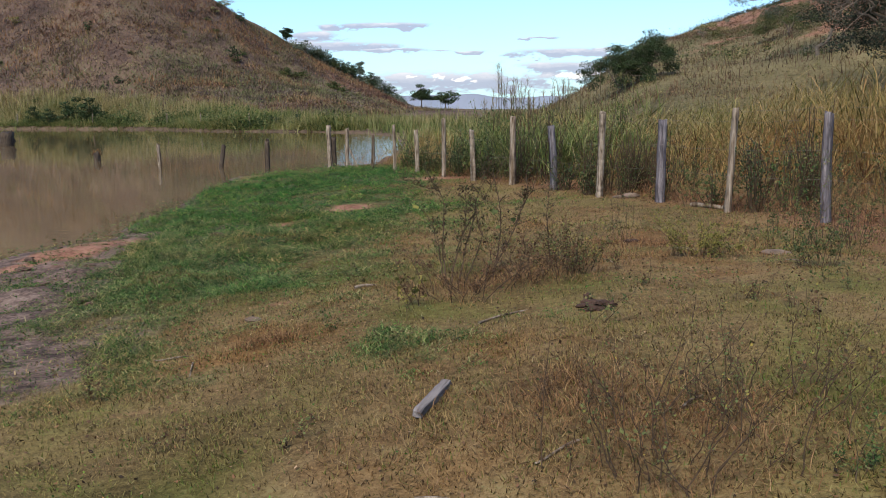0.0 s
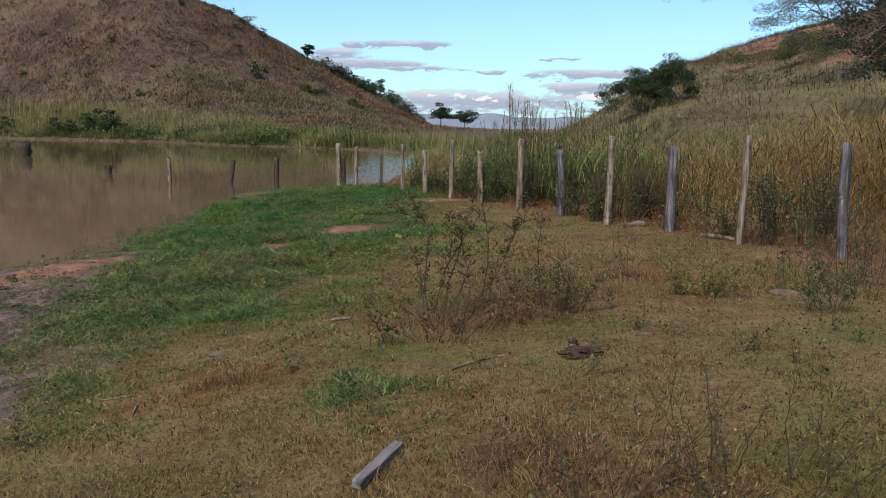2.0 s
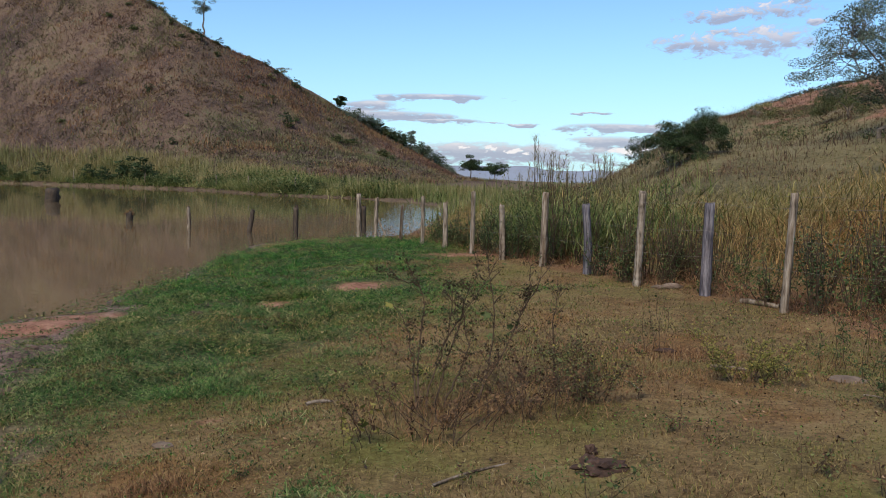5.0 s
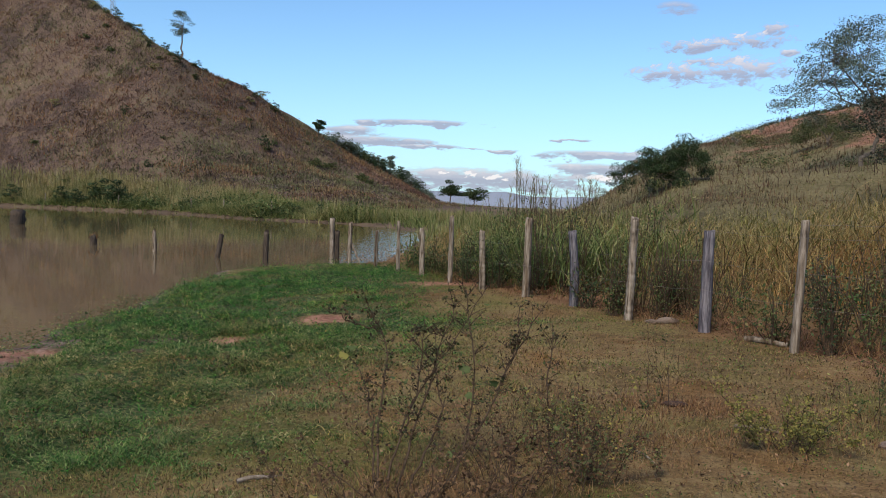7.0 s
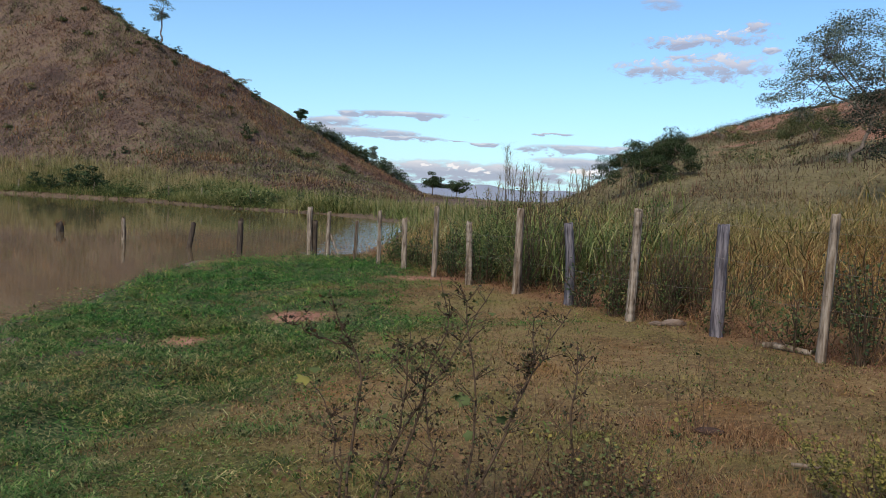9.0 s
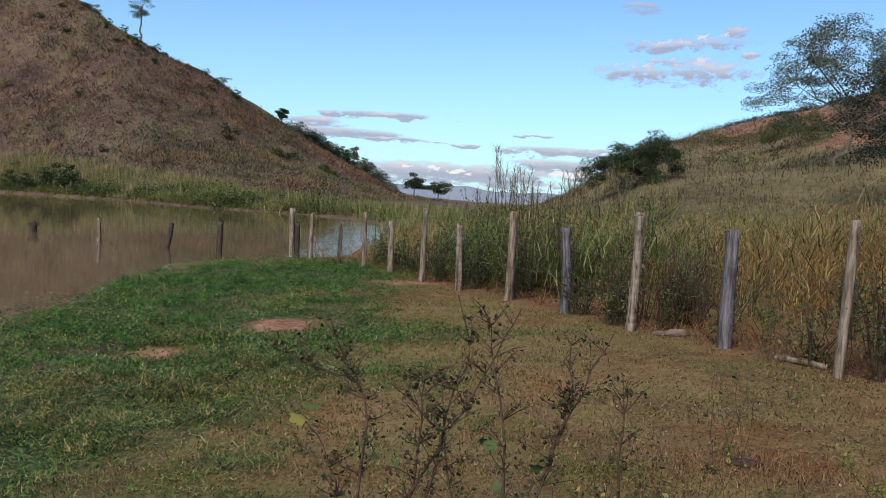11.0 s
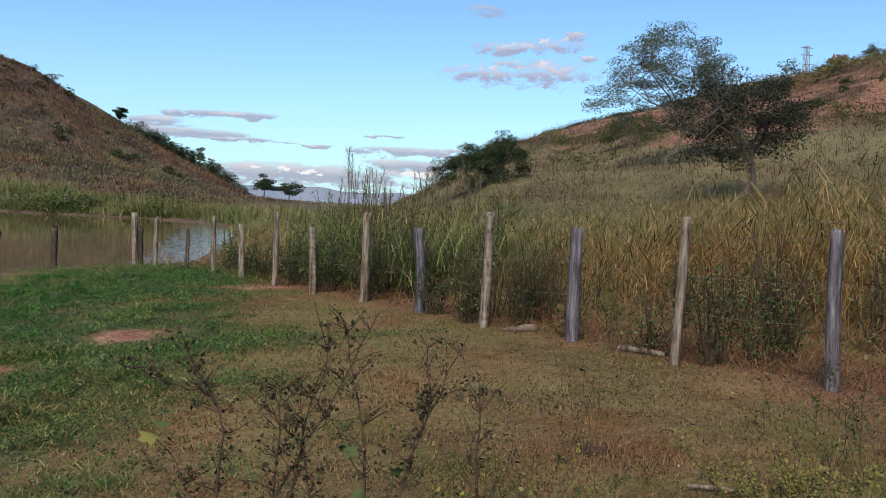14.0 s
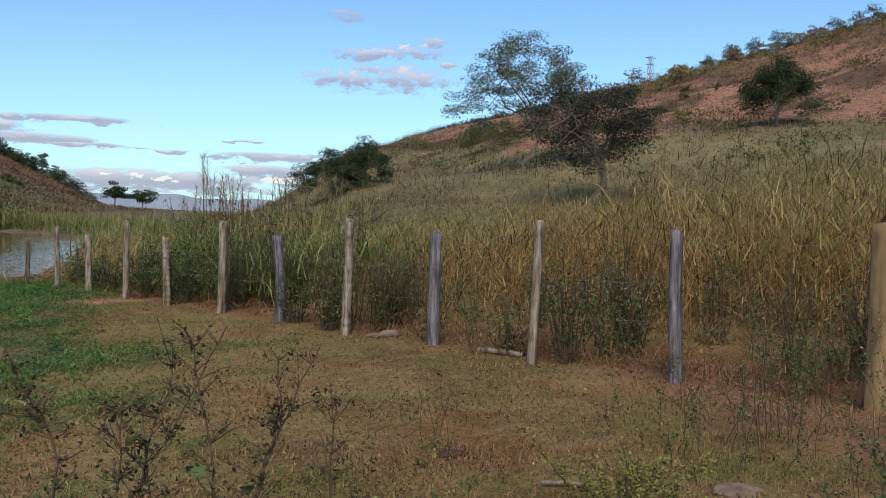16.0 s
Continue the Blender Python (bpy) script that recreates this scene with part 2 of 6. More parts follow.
def hill_material():
    mat, nt, bsdf, vec = start_material("dry_hill_grass", 0.97, 0.08)
    big, mid, fine = noise_node(nt, vec, 0.055, 4.0), noise_node(nt, vec, 0.35, 5.0), noise_node(nt, vec, 2.6, 6.0, 0.72)
    f = math_node(nt, "ADD", math_node(nt, "MULTIPLY", big, 0.35), math_node(nt, "ADD", math_node(nt, "MULTIPLY", mid, 0.25), math_node(nt, "MULTIPLY", fine, 0.42)))
    r = ramp_node(nt, [(0.38, (0.036, 0.026, 0.022)), (0.47, (0.1, 0.068, 0.056)), (0.54, (0.175, 0.117, 0.08)), (0.62, (0.13, 0.128, 0.073))])
    nt.links.new(f, r.inputs[0])
    olive = ramp_node(nt, [(0.36, (0.055, 0.048, 0.026)), (0.46, (0.135, 0.114, 0.058)), (0.55, (0.23, 0.19, 0.098)), (0.64, (0.285, 0.24, 0.125))])
    nt.links.new(f, olive.inputs[0])
    sep = nt.nodes.new("ShaderNodeSeparateXYZ")
    nt.links.new(vec, sep.inputs[0])
    rust = ramp_node(nt, [(0.36, (0.045, 0.028, 0.021)), (0.46, (0.105, 0.064, 0.045)), (0.55, (0.18, 0.108, 0.073)), (0.64, (0.2, 0.15, 0.09))])
    nt.links.new(f, rust.inputs[0])
    up = math_node(nt, "ADD", math_node(nt, "MULTIPLY", math_node(nt, "SUBTRACT", sep.outputs[2], 8.0), 0.3), math_node(nt, "MULTIPLY", math_node(nt, "SUBTRACT", big, 0.5), 2.0), True)
    east = mix_node(nt, up, olive.outputs[0], rust.outputs[0])
    col = mix_node(nt, math_node(nt, "MULTIPLY", math_node(nt, "SUBTRACT", sep.outputs[0], 3.0), 0.12, True), r.outputs[0], east)
    node = nt.nodes.new("ShaderNodeAttribute")
    node.attribute_name = "soil"
    wob = math_node(nt, "ADD", node.outputs["Fac"], math_node(nt, "MULTIPLY", math_node(nt, "SUBTRACT", mid, 0.5), 1.3))
    mask = math_node(nt, "MULTIPLY", math_node(nt, "SUBTRACT", wob, 0.35), 3.0, True)
    red = ramp_node(nt, [(0.32, (0.12, 0.055, 0.036)), (0.45, (0.27, 0.135, 0.085)), (0.6, (0.4, 0.225, 0.15)), (0.75, (0.46, 0.3, 0.21))])
    nt.links.new(fine, red.inputs[0])
    col = mix_node(nt, mask, col, red.outputs[0])
    wet = nt.nodes.new("ShaderNodeAttribute")
    wet.attribute_name = "mud"
    col = mix_node(nt, math_node(nt, "MULTIPLY", wet.outputs["Fac"], 0.4), col, (0.2, 0.15, 0.09))
    nt.links.new(col, bsdf.inputs["Base Color"])
    bump(nt, bsdf, fine, 0.9, 0.4)
    return mat


def water_material():
    mat, nt, bsdf, vec = start_material("muddy_water", 0.025, 0.5)
    bsdf.inputs["IOR"].default_value = 1.33
    f = noise_node(nt, vec, 0.16, 4.0)
    r = ramp_node(nt, [(0.3, (0.118, 0.085, 0.045)), (0.7, (0.17, 0.12, 0.066))])
    nt.links.new(f, r.inputs[0])
    nt.links.new(r.outputs[0], bsdf.inputs["Base Color"])
    mp = nt.nodes.new("ShaderNodeMapping")
    mp.inputs["Scale"].default_value = (1.0, 1.6, 1.0)
    nt.links.new(vec, mp.inputs["Vector"])
    # a breeze ruffles the narrow arm beside the bank; the rest lies smooth
    sep = nt.nodes.new("ShaderNodeSeparateXYZ")
    nt.links.new(vec, sep.inputs[0])
    edge = math_node(nt, "ADD", math_node(nt, "ADD", sep.outputs[0], 4.75), math_node(nt, "MULTIPLY", math_node(nt, "SUBTRACT", sep.outputs[1], 30.0), 0.093))
    breeze = math_node(nt, "MULTIPLY", math_node(nt, "ADD", edge, math_node(nt, "MULTIPLY", math_node(nt, "SUBTRACT", f, 0.5), 1.5)), 1.1, True)
    bump(nt, bsdf, noise_node(nt, mp.outputs[0], 2.3, 2.0), 0.07, 0.03)
    ripple = bsdf.inputs["Normal"].links[0].from_node
    nt.links.new(math_node(nt, "ADD", math_node(nt, "MULTIPLY", breeze, 0.38), 0.05), ripple.inputs["Strength"])
    return mat


G_SHORT = foliage("short_dry_grass", [(0.0, (0.0315, 0.02, 0.0086)), (0.2, (0.105, 0.066, 0.0292)), (0.42, (0.247, 0.17, 0.08)), (0.62, (0.367, 0.27, 0.135)), (0.78, (0.268, 0.212, 0.0903)), (0.88, (0.173, 0.189, 0.051)), (1.0, (0.0695, 0.0988, 0.0223))],
                  [(0.32, (1.0, 0.78, 0.6)), (0.42, (1.02, 0.94, 0.86)), (0.5, (1.0, 0.98, 0.88)), (0.58, (0.88, 0.95, 0.74)), (0.68, (0.6, 0.8, 0.46))], 0.75)
G_STRAW = foliage("dead_straw", [(0.0, (0.06, 0.032, 0.016)), (0.4, (0.2, 0.1, 0.045)), (0.75, (0.34, 0.185, 0.085)), (1.0, (0.44, 0.29, 0.145))])
G_LUSH = foliage("lush_grass", [(0.0, (0.0078, 0.024, 0.006)), (0.35, (0.03, 0.1, 0.022)), (0.6, (0.065, 0.19, 0.04)), (0.8, (0.125, 0.26, 0.06)), (0.9, (0.2, 0.25, 0.09)), (0.96, (0.32, 0.285, 0.14)), (1.0, (0.22, 0.15, 0.078))],
                 [(0.35, (0.6, 0.85, 0.65)), (0.5, (0.95, 1.0, 0.9)), (0.66, (1.4, 1.1, 0.85))], 0.7, tufts=(4.5, (0.48, 0.58, 0.5), (1.65, 1.5, 1.3)))
G_MAT = foliage("matted_grass", [(0.0, (0.02, 0.034, 0.012)), (0.3, (0.06, 0.125, 0.033)), (0.55, (0.125, 0.195, 0.06)), (0.74, (0.25, 0.255, 0.12)), (0.9, (0.4, 0.345, 0.2)), (1.0, (0.2, 0.13, 0.07))],
                [(0.36, (0.6, 0.9, 0.62)), (0.5, (0.95, 1.0, 0.88)), (0.64, (1.15, 0.95, 0.75))], 0.55, tufts=(5.0, (0.55, 0.6, 0.52), (1.5, 1.4, 1.3)))
G_TALL = foliage("tall_grass", [(0.0, (0.0464, 0.055, 0.0155)), (0.2, (0.149, 0.15, 0.0387)), (0.42, (0.275, 0.232, 0.085)), (0.7, (0.433, 0.345, 0.15)), (0.88, (0.53, 0.415, 0.21)), (1.0, (0.258, 0.145, 0.0645))],
                 [(0.34, (0.72, 0.84, 0.6)), (0.45, (0.97, 0.98, 0.95)), (0.54, (1.03, 0.97, 0.95)), (0.66, (1.06, 0.88, 0.78))], 0.3, glow=0.35, tufts=(1.3, (0.6, 0.6, 0.55), (1.25, 1.2, 1.1)))
G_STRAND = foliage("pale_strands", [(0.0, (0.12, 0.1, 0.05)), (0.4, (0.28, 0.23, 0.125)), (0.75, (0.42, 0.34, 0.21)), (1.0, (0.24, 0.27, 0.1))])
G_FRESH = foliage("fresh_grass", [(0.0, (0.06, 0.1, 0.025)), (0.4, (0.19, 0.24, 0.07)), (0.8, (0.35, 0.37, 0.14)), (1.0, (0.46, 0.4, 0.2))], glow=0.4)
G_CULM = foliage("straw_culms", [(0.0, (0.038, 0.021, 0.0114)), (0.2, (0.171, 0.076, 0.0342)), (0.45, (0.4, 0.224, 0.095)), (0.72, (0.59, 0.418, 0.19)), (1.0, (0.323, 0.275, 0.105))],
                 [(0.35, (0.75, 0.68, 0.6)), (0.5, (1.0, 0.95, 0.85)), (0.66, (1.1, 0.82, 0.6))], 0.4, glow=0.3)
G_HILL = foliage("hill_grass", [(0.0, (0.05, 0.036, 0.03)), (0.3, (0.16, 0.115, 0.088)), (0.65, (0.33, 0.25, 0.18)), (0.85, (0.245, 0.235, 0.13)), (1.0, (0.13, 0.155, 0.075))],
                 [(0.34, (0.6, 0.4, 0.44)), (0.42, (1.0, 0.76, 0.78)), (0.47, (1.16, 0.92, 0.76)), (0.52, (1.0, 1.0, 0.84)), (0.6, (0.72, 0.9, 0.7))], 0.05, tufts=(0.22, (0.6, 0.55, 0.6), (1.5, 1.45, 1.3)))
G_RUST = foliage("red_slope_grass", [(0.0, (0.045, 0.03, 0.022)), (0.4, (0.14, 0.088, 0.058)), (0.75, (0.25, 0.165, 0.108)), (1.0, (0.14, 0.14, 0.065))], [(0.38, (0.8, 0.72, 0.68)), (0.6, (1.1, 1.05, 0.95))], 0.08)
G_FLAME = foliage("orange_hill_grass", [(0.0, (0.0927, 0.0518, 0.0311)), (0.4, (0.29, 0.155, 0.0776)), (0.8, (0.435, 0.258, 0.134)), (1.0, (0.269, 0.228, 0.114))], [(0.38, (0.8, 0.8, 0.8)), (0.6, (1.1, 1.0, 0.9))], 0.08)
G_CREAM = foliage("pale_bank_straw", [(0.0, (0.119, 0.111, 0.0467)), (0.4, (0.306, 0.281, 0.128)), (0.8, (0.476, 0.408, 0.238)), (1.0, (0.255, 0.255, 0.102))], [(0.38, (0.75, 0.8, 0.65)), (0.6, (1.1, 1.0, 0.9))], 0.15)
MAUVE = foliage("mauve_scrub", [(0.0, (0.0438, 0.03, 0.03)), (0.5, (0.125, 0.0875, 0.0825)), (0.85, (0.237, 0.175, 0.156)), (1.0, (0.175, 0.163, 0.0875))], glow=0.1)
LEAF_OLIVE = foliage("olive_leaves", [(0.0, (0.11, 0.11, 0.044)), (0.5, (0.286, 0.264, 0.105)), (1.0, (0.462, 0.396, 0.187))], glow=0.35)
LEAF_RUSSET = foliage("russet_leaves", [(0.0, (0.05, 0.03, 0.018)), (0.5, (0.15, 0.085, 0.045)), (1.0, (0.27, 0.16, 0.08))])
LEAF_ORANGE = foliage("autumn_leaves", [(0.0, (0.15, 0.09, 0.05)), (0.5, (0.36, 0.22, 0.115)), (1.0, (0.5, 0.34, 0.18))], glow=0.35)
G_BANK = foliage("bank_grass", [(0.0, (0.06, 0.085, 0.025)), (0.35, (0.17, 0.185, 0.06)), (0.7, (0.35, 0.325, 0.14)), (1.0, (0.4, 0.33, 0.18))],
                 [(0.35, (0.55, 0.7, 0.5)), (0.6, (1.0, 1.0, 0.9))], 0.12)
LEAF_DARK = foliage("dark_leaves", [(0.0, (0.022, 0.04, 0.018)), (0.6, (0.05, 0.08, 0.03)), (1.0, (0.09, 0.12, 0.045))], glow=0.15)
LEAF_BLUE = foliage("grey_green_leaves", [(0.0, (0.05, 0.072, 0.055)), (0.5, (0.13, 0.165, 0.12)), (0.85, (0.24, 0.285, 0.2)), (1.0, (0.33, 0.36, 0.24))])
LEAF_RUST = foliage("rusty_leaves", [(0.0, (0.022, 0.033, 0.022)), (0.5, (0.055, 0.07, 0.044)), (0.85, (0.1, 0.105, 0.07)), (1.0, (0.2, 0.105, 0.075))])
LEAF_MIX = foliage("shrub_leaves", [(0.0, (0.035, 0.06, 0.022)), (0.5, (0.08, 0.115, 0.04)), (0.8, (0.15, 0.16, 0.055)), (1.0, (0.26, 0.2, 0.09))])
LEAF_WEED = foliage("weed_leaves", [(0.0, (0.035, 0.07, 0.02)), (0.5, (0.08, 0.135, 0.04)), (0.85, (0.15, 0.19, 0.06)), (1.0, (0.26, 0.2, 0.09))])
LEAF_DRY = foliage("withered_leaves", [(0.0, (0.05, 0.03, 0.018)), (0.4, (0.16, 0.09, 0.045)), (0.65, (0.1, 0.125, 0.045)), (0.92, (0.2, 0.22, 0.08)), (1.0, (0.42, 0.32, 0.07))])
LEAF_CRUMPLED = foliage("crumpled_leaves", [(0.0, (0.022, 0.016, 0.011)), (0.35, (0.065, 0.04, 0.023)), (0.6, (0.055, 0.068, 0.026)), (0.85, (0.1, 0.115, 0.042)), (1.0, (0.2, 0.1, 0.048))], glow=0.15)
LEAF_YELLOW = foliage("yellow_green_leaves", [(0.0, (0.075, 0.085, 0.025)), (0.5, (0.23, 0.215, 0.055)), (1.0, (0.33, 0.27, 0.075))])
CRUMB = foliage("dark_leaf_crumbs", [(0.0, (0.0325, 0.0234, 0.0156)), (0.5, (0.104, 0.0585, 0.0325)), (0.85, (0.26, 0.13, 0.065)), (1.0, (0.442, 0.286, 0.169))], glow=0.05)
LITTER = foliage("fallen_leaves", [(0.0, (0.09, 0.04, 0.023)), (0.5, (0.24, 0.115, 0.064)), (0.85, (0.36, 0.2, 0.12)), (1.0, (0.3, 0.19, 0.11))], glow=0.05)
TWIG = rough_stuff("twig_bark", [(0.3, (0.035, 0.024, 0.016)), (0.7, (0.14, 0.095, 0.06))], 30.0)
BARK = rough_stuff("pale_bark", [(0.3, (0.09, 0.07, 0.055)), (0.7, (0.26, 0.215, 0.17))], 9.0, 0.6, (1, 1, 0.3))
WOOD_PALE = rough_stuff("weathered_pale_wood", [(0.33, (0.045, 0.035, 0.026)), (0.46, (0.21, 0.165, 0.122)), (0.58, (0.36, 0.3, 0.235)), (0.72, (0.46, 0.41, 0.34))], 22.0, 0.7, (1, 1, 0.12), blotch=(5.0, (0.42, 0.33, 0.25)))
WOOD_GREY = rough_stuff("weathered_grey_wood", [(0.33, (0.03, 0.026, 0.03)), (0.47, (0.125, 0.115, 0.128)), (0.6, (0.25, 0.228, 0.24)), (0.72, (0.38, 0.35, 0.35))], 24.0, 0.8, (1, 1, 0.1), blotch=(4.0, (0.5, 0.44, 0.46)))
WOOD_DARK = rough_stuff("wet_dark_wood", [(0.3, (0.03, 0.024, 0.02)), (0.7, (0.13, 0.1, 0.075))], 20.0, 0.8, (1, 1, 0.15))
WOOD_TAN = rough_stuff("tan_wood", [(0.3, (0.15, 0.1, 0.05)), (0.7, (0.34, 0.24, 0.13))], 14.0, 0.5, (1, 1, 0.15))
STONE = rough_stuff("field_stone", [(0.3, (0.11, 0.08, 0.058)), (0.7, (0.27, 0.205, 0.155))], 8.0, 0.6)
DUNG = rough_stuff("dry_dung", [(0.3, (0.035, 0.022, 0.016)), (0.7, (0.13, 0.08, 0.06))], 25.0, 0.9)
MUD = rough_stuff("dried_mud", [(0.3, (0.05, 0.036, 0.028)), (0.7, (0.2, 0.13, 0.095))], 14.0, 0.9)
STEEL = rough_stuff("rusty_wire", [(0.3, (0.16, 0.13, 0.11)), (0.7, (0.34, 0.31, 0.28))], 40.0, 0.2, rough=0.6)
# aerial haze over the far mountains is put into this pale blue colour
FAR_HAZE_BLUE = rough_stuff("haze_tinted_forest", [(0.3, (0.26, 0.31, 0.40)), (0.7, (0.33, 0.38, 0.46))], 0.01, 0.2)
G_SLOPE = foliage("slope_grass", [(0.0, (0.075, 0.06, 0.032)), (0.4, (0.22, 0.178, 0.09)), (0.75, (0.39, 0.315, 0.17)), (1.0, (0.185, 0.185, 0.075))], [(0.36, (0.8, 0.68, 0.62)), (0.5, (1.0, 0.95, 0.88)), (0.64, (0.75, 0.88, 0.6))], 0.1)
SCRUB = foliage("hill_scrub", [(0.0, (0.072, 0.06, 0.0408)), (0.4, (0.18, 0.126, 0.0936)), (0.75, (0.3, 0.228, 0.144)), (1.0, (0.18, 0.192, 0.084))], [(0.36, (0.8, 0.62, 0.62)), (0.5, (1.0, 0.9, 0.8)), (0.64, (0.75, 0.95, 0.65))], 0.05, glow=0.1)
BANK_LEAF = foliage("bank_leaves", [(0.0, (0.03, 0.055, 0.018)), (0.5, (0.08, 0.12, 0.035)), (0.85, (0.17, 0.19, 0.065)), (1.0, (0.3, 0.26, 0.12))])
GROUND, HILL, WATER = ground_material(), hill_material(), water_material()

# ---- land ----


def value_noise(x, y, scale, seed):
    """Smooth noise from 0 to 1 over the plan."""
    table = np.random.default_rng(seed).random((64, 64))
    u, v = np.asarray(x) / scale, np.asarray(y) / scale
    i, j = np.floor(u).astype(int), np.floor(v).astype(int)
    a, b = u - i, v - j
    a, b = a * a * (3 - 2 * a), b * b * (3 - 2 * b)
    i0, j0, i1, j1 = i % 64, j % 64, (i + 1) % 64, (j + 1) % 64
    return (table[i0, j0] * (1 - a) + table[i1, j0] * a) * (1 - b) + (table[i0, j1] * (1 - a) + table[i1, j1] * a) * b


SHORE_Y = (-60, 0, 8, 12.5, 14, 18, 21.5, 26.5, 28.5, 29.5, 31, 39, 50, 61, 71, 79, 85, 100, 115, 135, 200)
SHORE_X = (-14, -6.6, -6.5, -6.4, -5.6, -5.85, -6.3, -6.55, -5.6, -4.4, -2.9, -2.4, -2.8, -3.5, -6.8, -12.3, -22.5, -35, -62, -110, -300)


def shore_distance(x, y):
    """Metres inland of the pond's edge, roughly square to it."""
    d = x - np.interp(y, SHORE_Y, SHORE_X)
    d = d + 0.35 * (value_noise(x, y, 1.3, 3) - 0.5)
    return np.where(np.asarray(y) > 70, d * 0.55, d)


FENCE_A, FENCE_D, FENCE_N = np.array([5.2, 11.9]), np.array([-0.476, 0.879]), np.array([0.879, 0.476])


def fence_side(x, y):
    """Metres behind the fence, and along it."""
    return (x - FENCE_A[0]) * FENCE_N[0] + (y - FENCE_A[1]) * FENCE_N[1], (x - FENCE_A[0]) * FENCE_D[0] + (y - FENCE_A[1]) * FENCE_D[1]


def left_hill(x, y):
    crest_y = np.where(x > -52, 149 + (x + 52) * 0.85, 149 + (-52 - x) * 0.6)
    crest_z = np.where(x > -52, 26.6 - (x + 52) * 0.56, 26.6 + (-52 - x) * 0.52)
    crest_z = np.maximum(crest_z - 1.2, 0.3) + 1.6 * (value_noise(x, y, 14, 11) - 0.5)
    foot = np.interp(x, (-300, -110, -62, -35, -22.5, -12.3, 0), (200, 135, 115, 100, 88, 83, 90)) + 3
    t = (y - foot) / np.maximum(crest_y - foot, 5)
    up = np.clip(t, 0, 1)
    z = crest_z * (0.9 * up + 0.1 * np.sin(up * np.pi / 2)) - np.maximum(t - 1, 0) * 3
    fade = np.clip((12 - x) / 22, 0, 1)
    bumps = (value_noise(x, y, 9, 12) - 0.5) * 1.4 * np.clip(up * 4, 0, 1)
    return np.where(t > 0, (z + bumps) * fade, 0)


def right_hill(x, y):
    a = (x - 25) * 0.76 - (y - 140) * 0.65
    b = -(x - 25) * 0.65 - (y - 140) * 0.76
    crest = np.interp(a, (-30, -8, -2, 4, 14, 20, 25, 45, 53, 61, 71, 82, 130, 220), (0, 0.4, 3.6, 6.6, 10.6, 12.4, 13.8, 17.9, 20.0, 22.0, 24.4, 27.2, 41, 58))
    t = np.clip(1 - b / 97, 0, 2)
    up = np.minimum(t, 1)
    z = crest * up**1.4 - np.maximum(t - 1, 0) * 12
    return z + (value_noise(x, y, 11, 13) - 0.5) * 1.6 * np.clip(up * 2.5, 0, 1)


def spread(x, y, cx, cy, rx, ry):
    return np.exp(-(((x - cx) / rx) ** 2 + ((y - cy) / ry) ** 2))


def land(x, y):
    x, y = np.asarray(x, float), np.asarray(y, float)
    d = shore_distance(x, y)
    z = np.where(d > 0, 0.03 + 0.45 * (1 - np.exp(-np.maximum(d, 0) / 5.5)), np.maximum(0.12 * d, -1.2))
    hump = 0.44 * np.exp(-(((x - 2.2) / 3.5) ** 2) - ((y - 4.5) / 5) ** 2)
    bank = np.clip(1.4 - np.abs(d - 1.0) / 1.5, 0, 1) * (y < 14.5)
    rough = bank * (0.12 * (value_noise(x, y, 0.42, 6) - 0.5) + 0.05 * (value_noise(x, y, 0.22, 7) - 0.5)) + 0.06 * (value_noise(x, y, 0.9, 4) - 0.5) + 0.03 * (value_noise(x, y, 0.31, 5) - 0.5)
    sward = np.clip(spread(x, y, -4.2, 19.0, 2.6, 7.5) * 1.3 + spread(x, y, -3.4, 10.5, 1.6, 3.0), 0, 1)
    rough = rough + sward * (0.16 * (value_noise(x, y, 0.75, 8) - 0.5) + 0.1 * (value_noise(x, y, 0.4, 9) - 0.5))
    z = z + np.where(d > 0, (hump + rough) * np.clip(d, 0, 1), 0)
    far = np.clip((y - 60) / 130, 0, 1) * 0.9 - np.clip((y - 230) / 300, 0, 1) * 30
    z = z + np.where(d > 0, far, 0)
    hills = np.where(d > 0, np.maximum(left_hill(x, y), right_hill(x, y) * np.clip((x - 0.085 * y - 1) / (0.13 * np.maximum(y, 8)), 0, 1)), 0)
    return z + hills


def ground_z(x, y):
    return float(land(x, y))


def lushness(x, y):
    """Where the green creeping grass grows, along the pond and in tufts."""
    m = np.clip(1.25 * spread(x, y, -4.2, 19.5, 2.6, 6.5) + 1.25 * spread(x, y, -3.3, 10.0, 1.6, 3.0) + 0.75 * spread(x, y, -1.2, 24, 1.8, 3)
                + 0.35 * spread(x, y, -1.5, 14, 1.6, 4), 0, 1.2)
    m = m + 0.45 * spread(x, y, -0.25, 5.6, 0.45, 0.22) + 0.3 * spread(x, y, 0.6, 15.5, 2.2, 0.8) + 0.28 * spread(x, y, -1.8, 5.0, 1.8, 4.0) * (value_noise(x, y, 0.9, 22) > 0.45) + 0.3 * (value_noise(x, y, 1.0, 23) > 0.72) * spread(x, y, 2, 9, 4, 6)
    m = m * (0.55 + 0.9 * value_noise(x, y, 1.1, 21)) * np.where(y < 13, np.clip((shore_distance(x, y) - 1.2) / 0.8, 0, 1), 1)
    return np.clip(m * (shore_distance(x, y) > 0.05) * (1 - 0.9 * bare_soil(x, y)) * (1 - 0.9 * trodden_shore(x, y)), 0, 1)


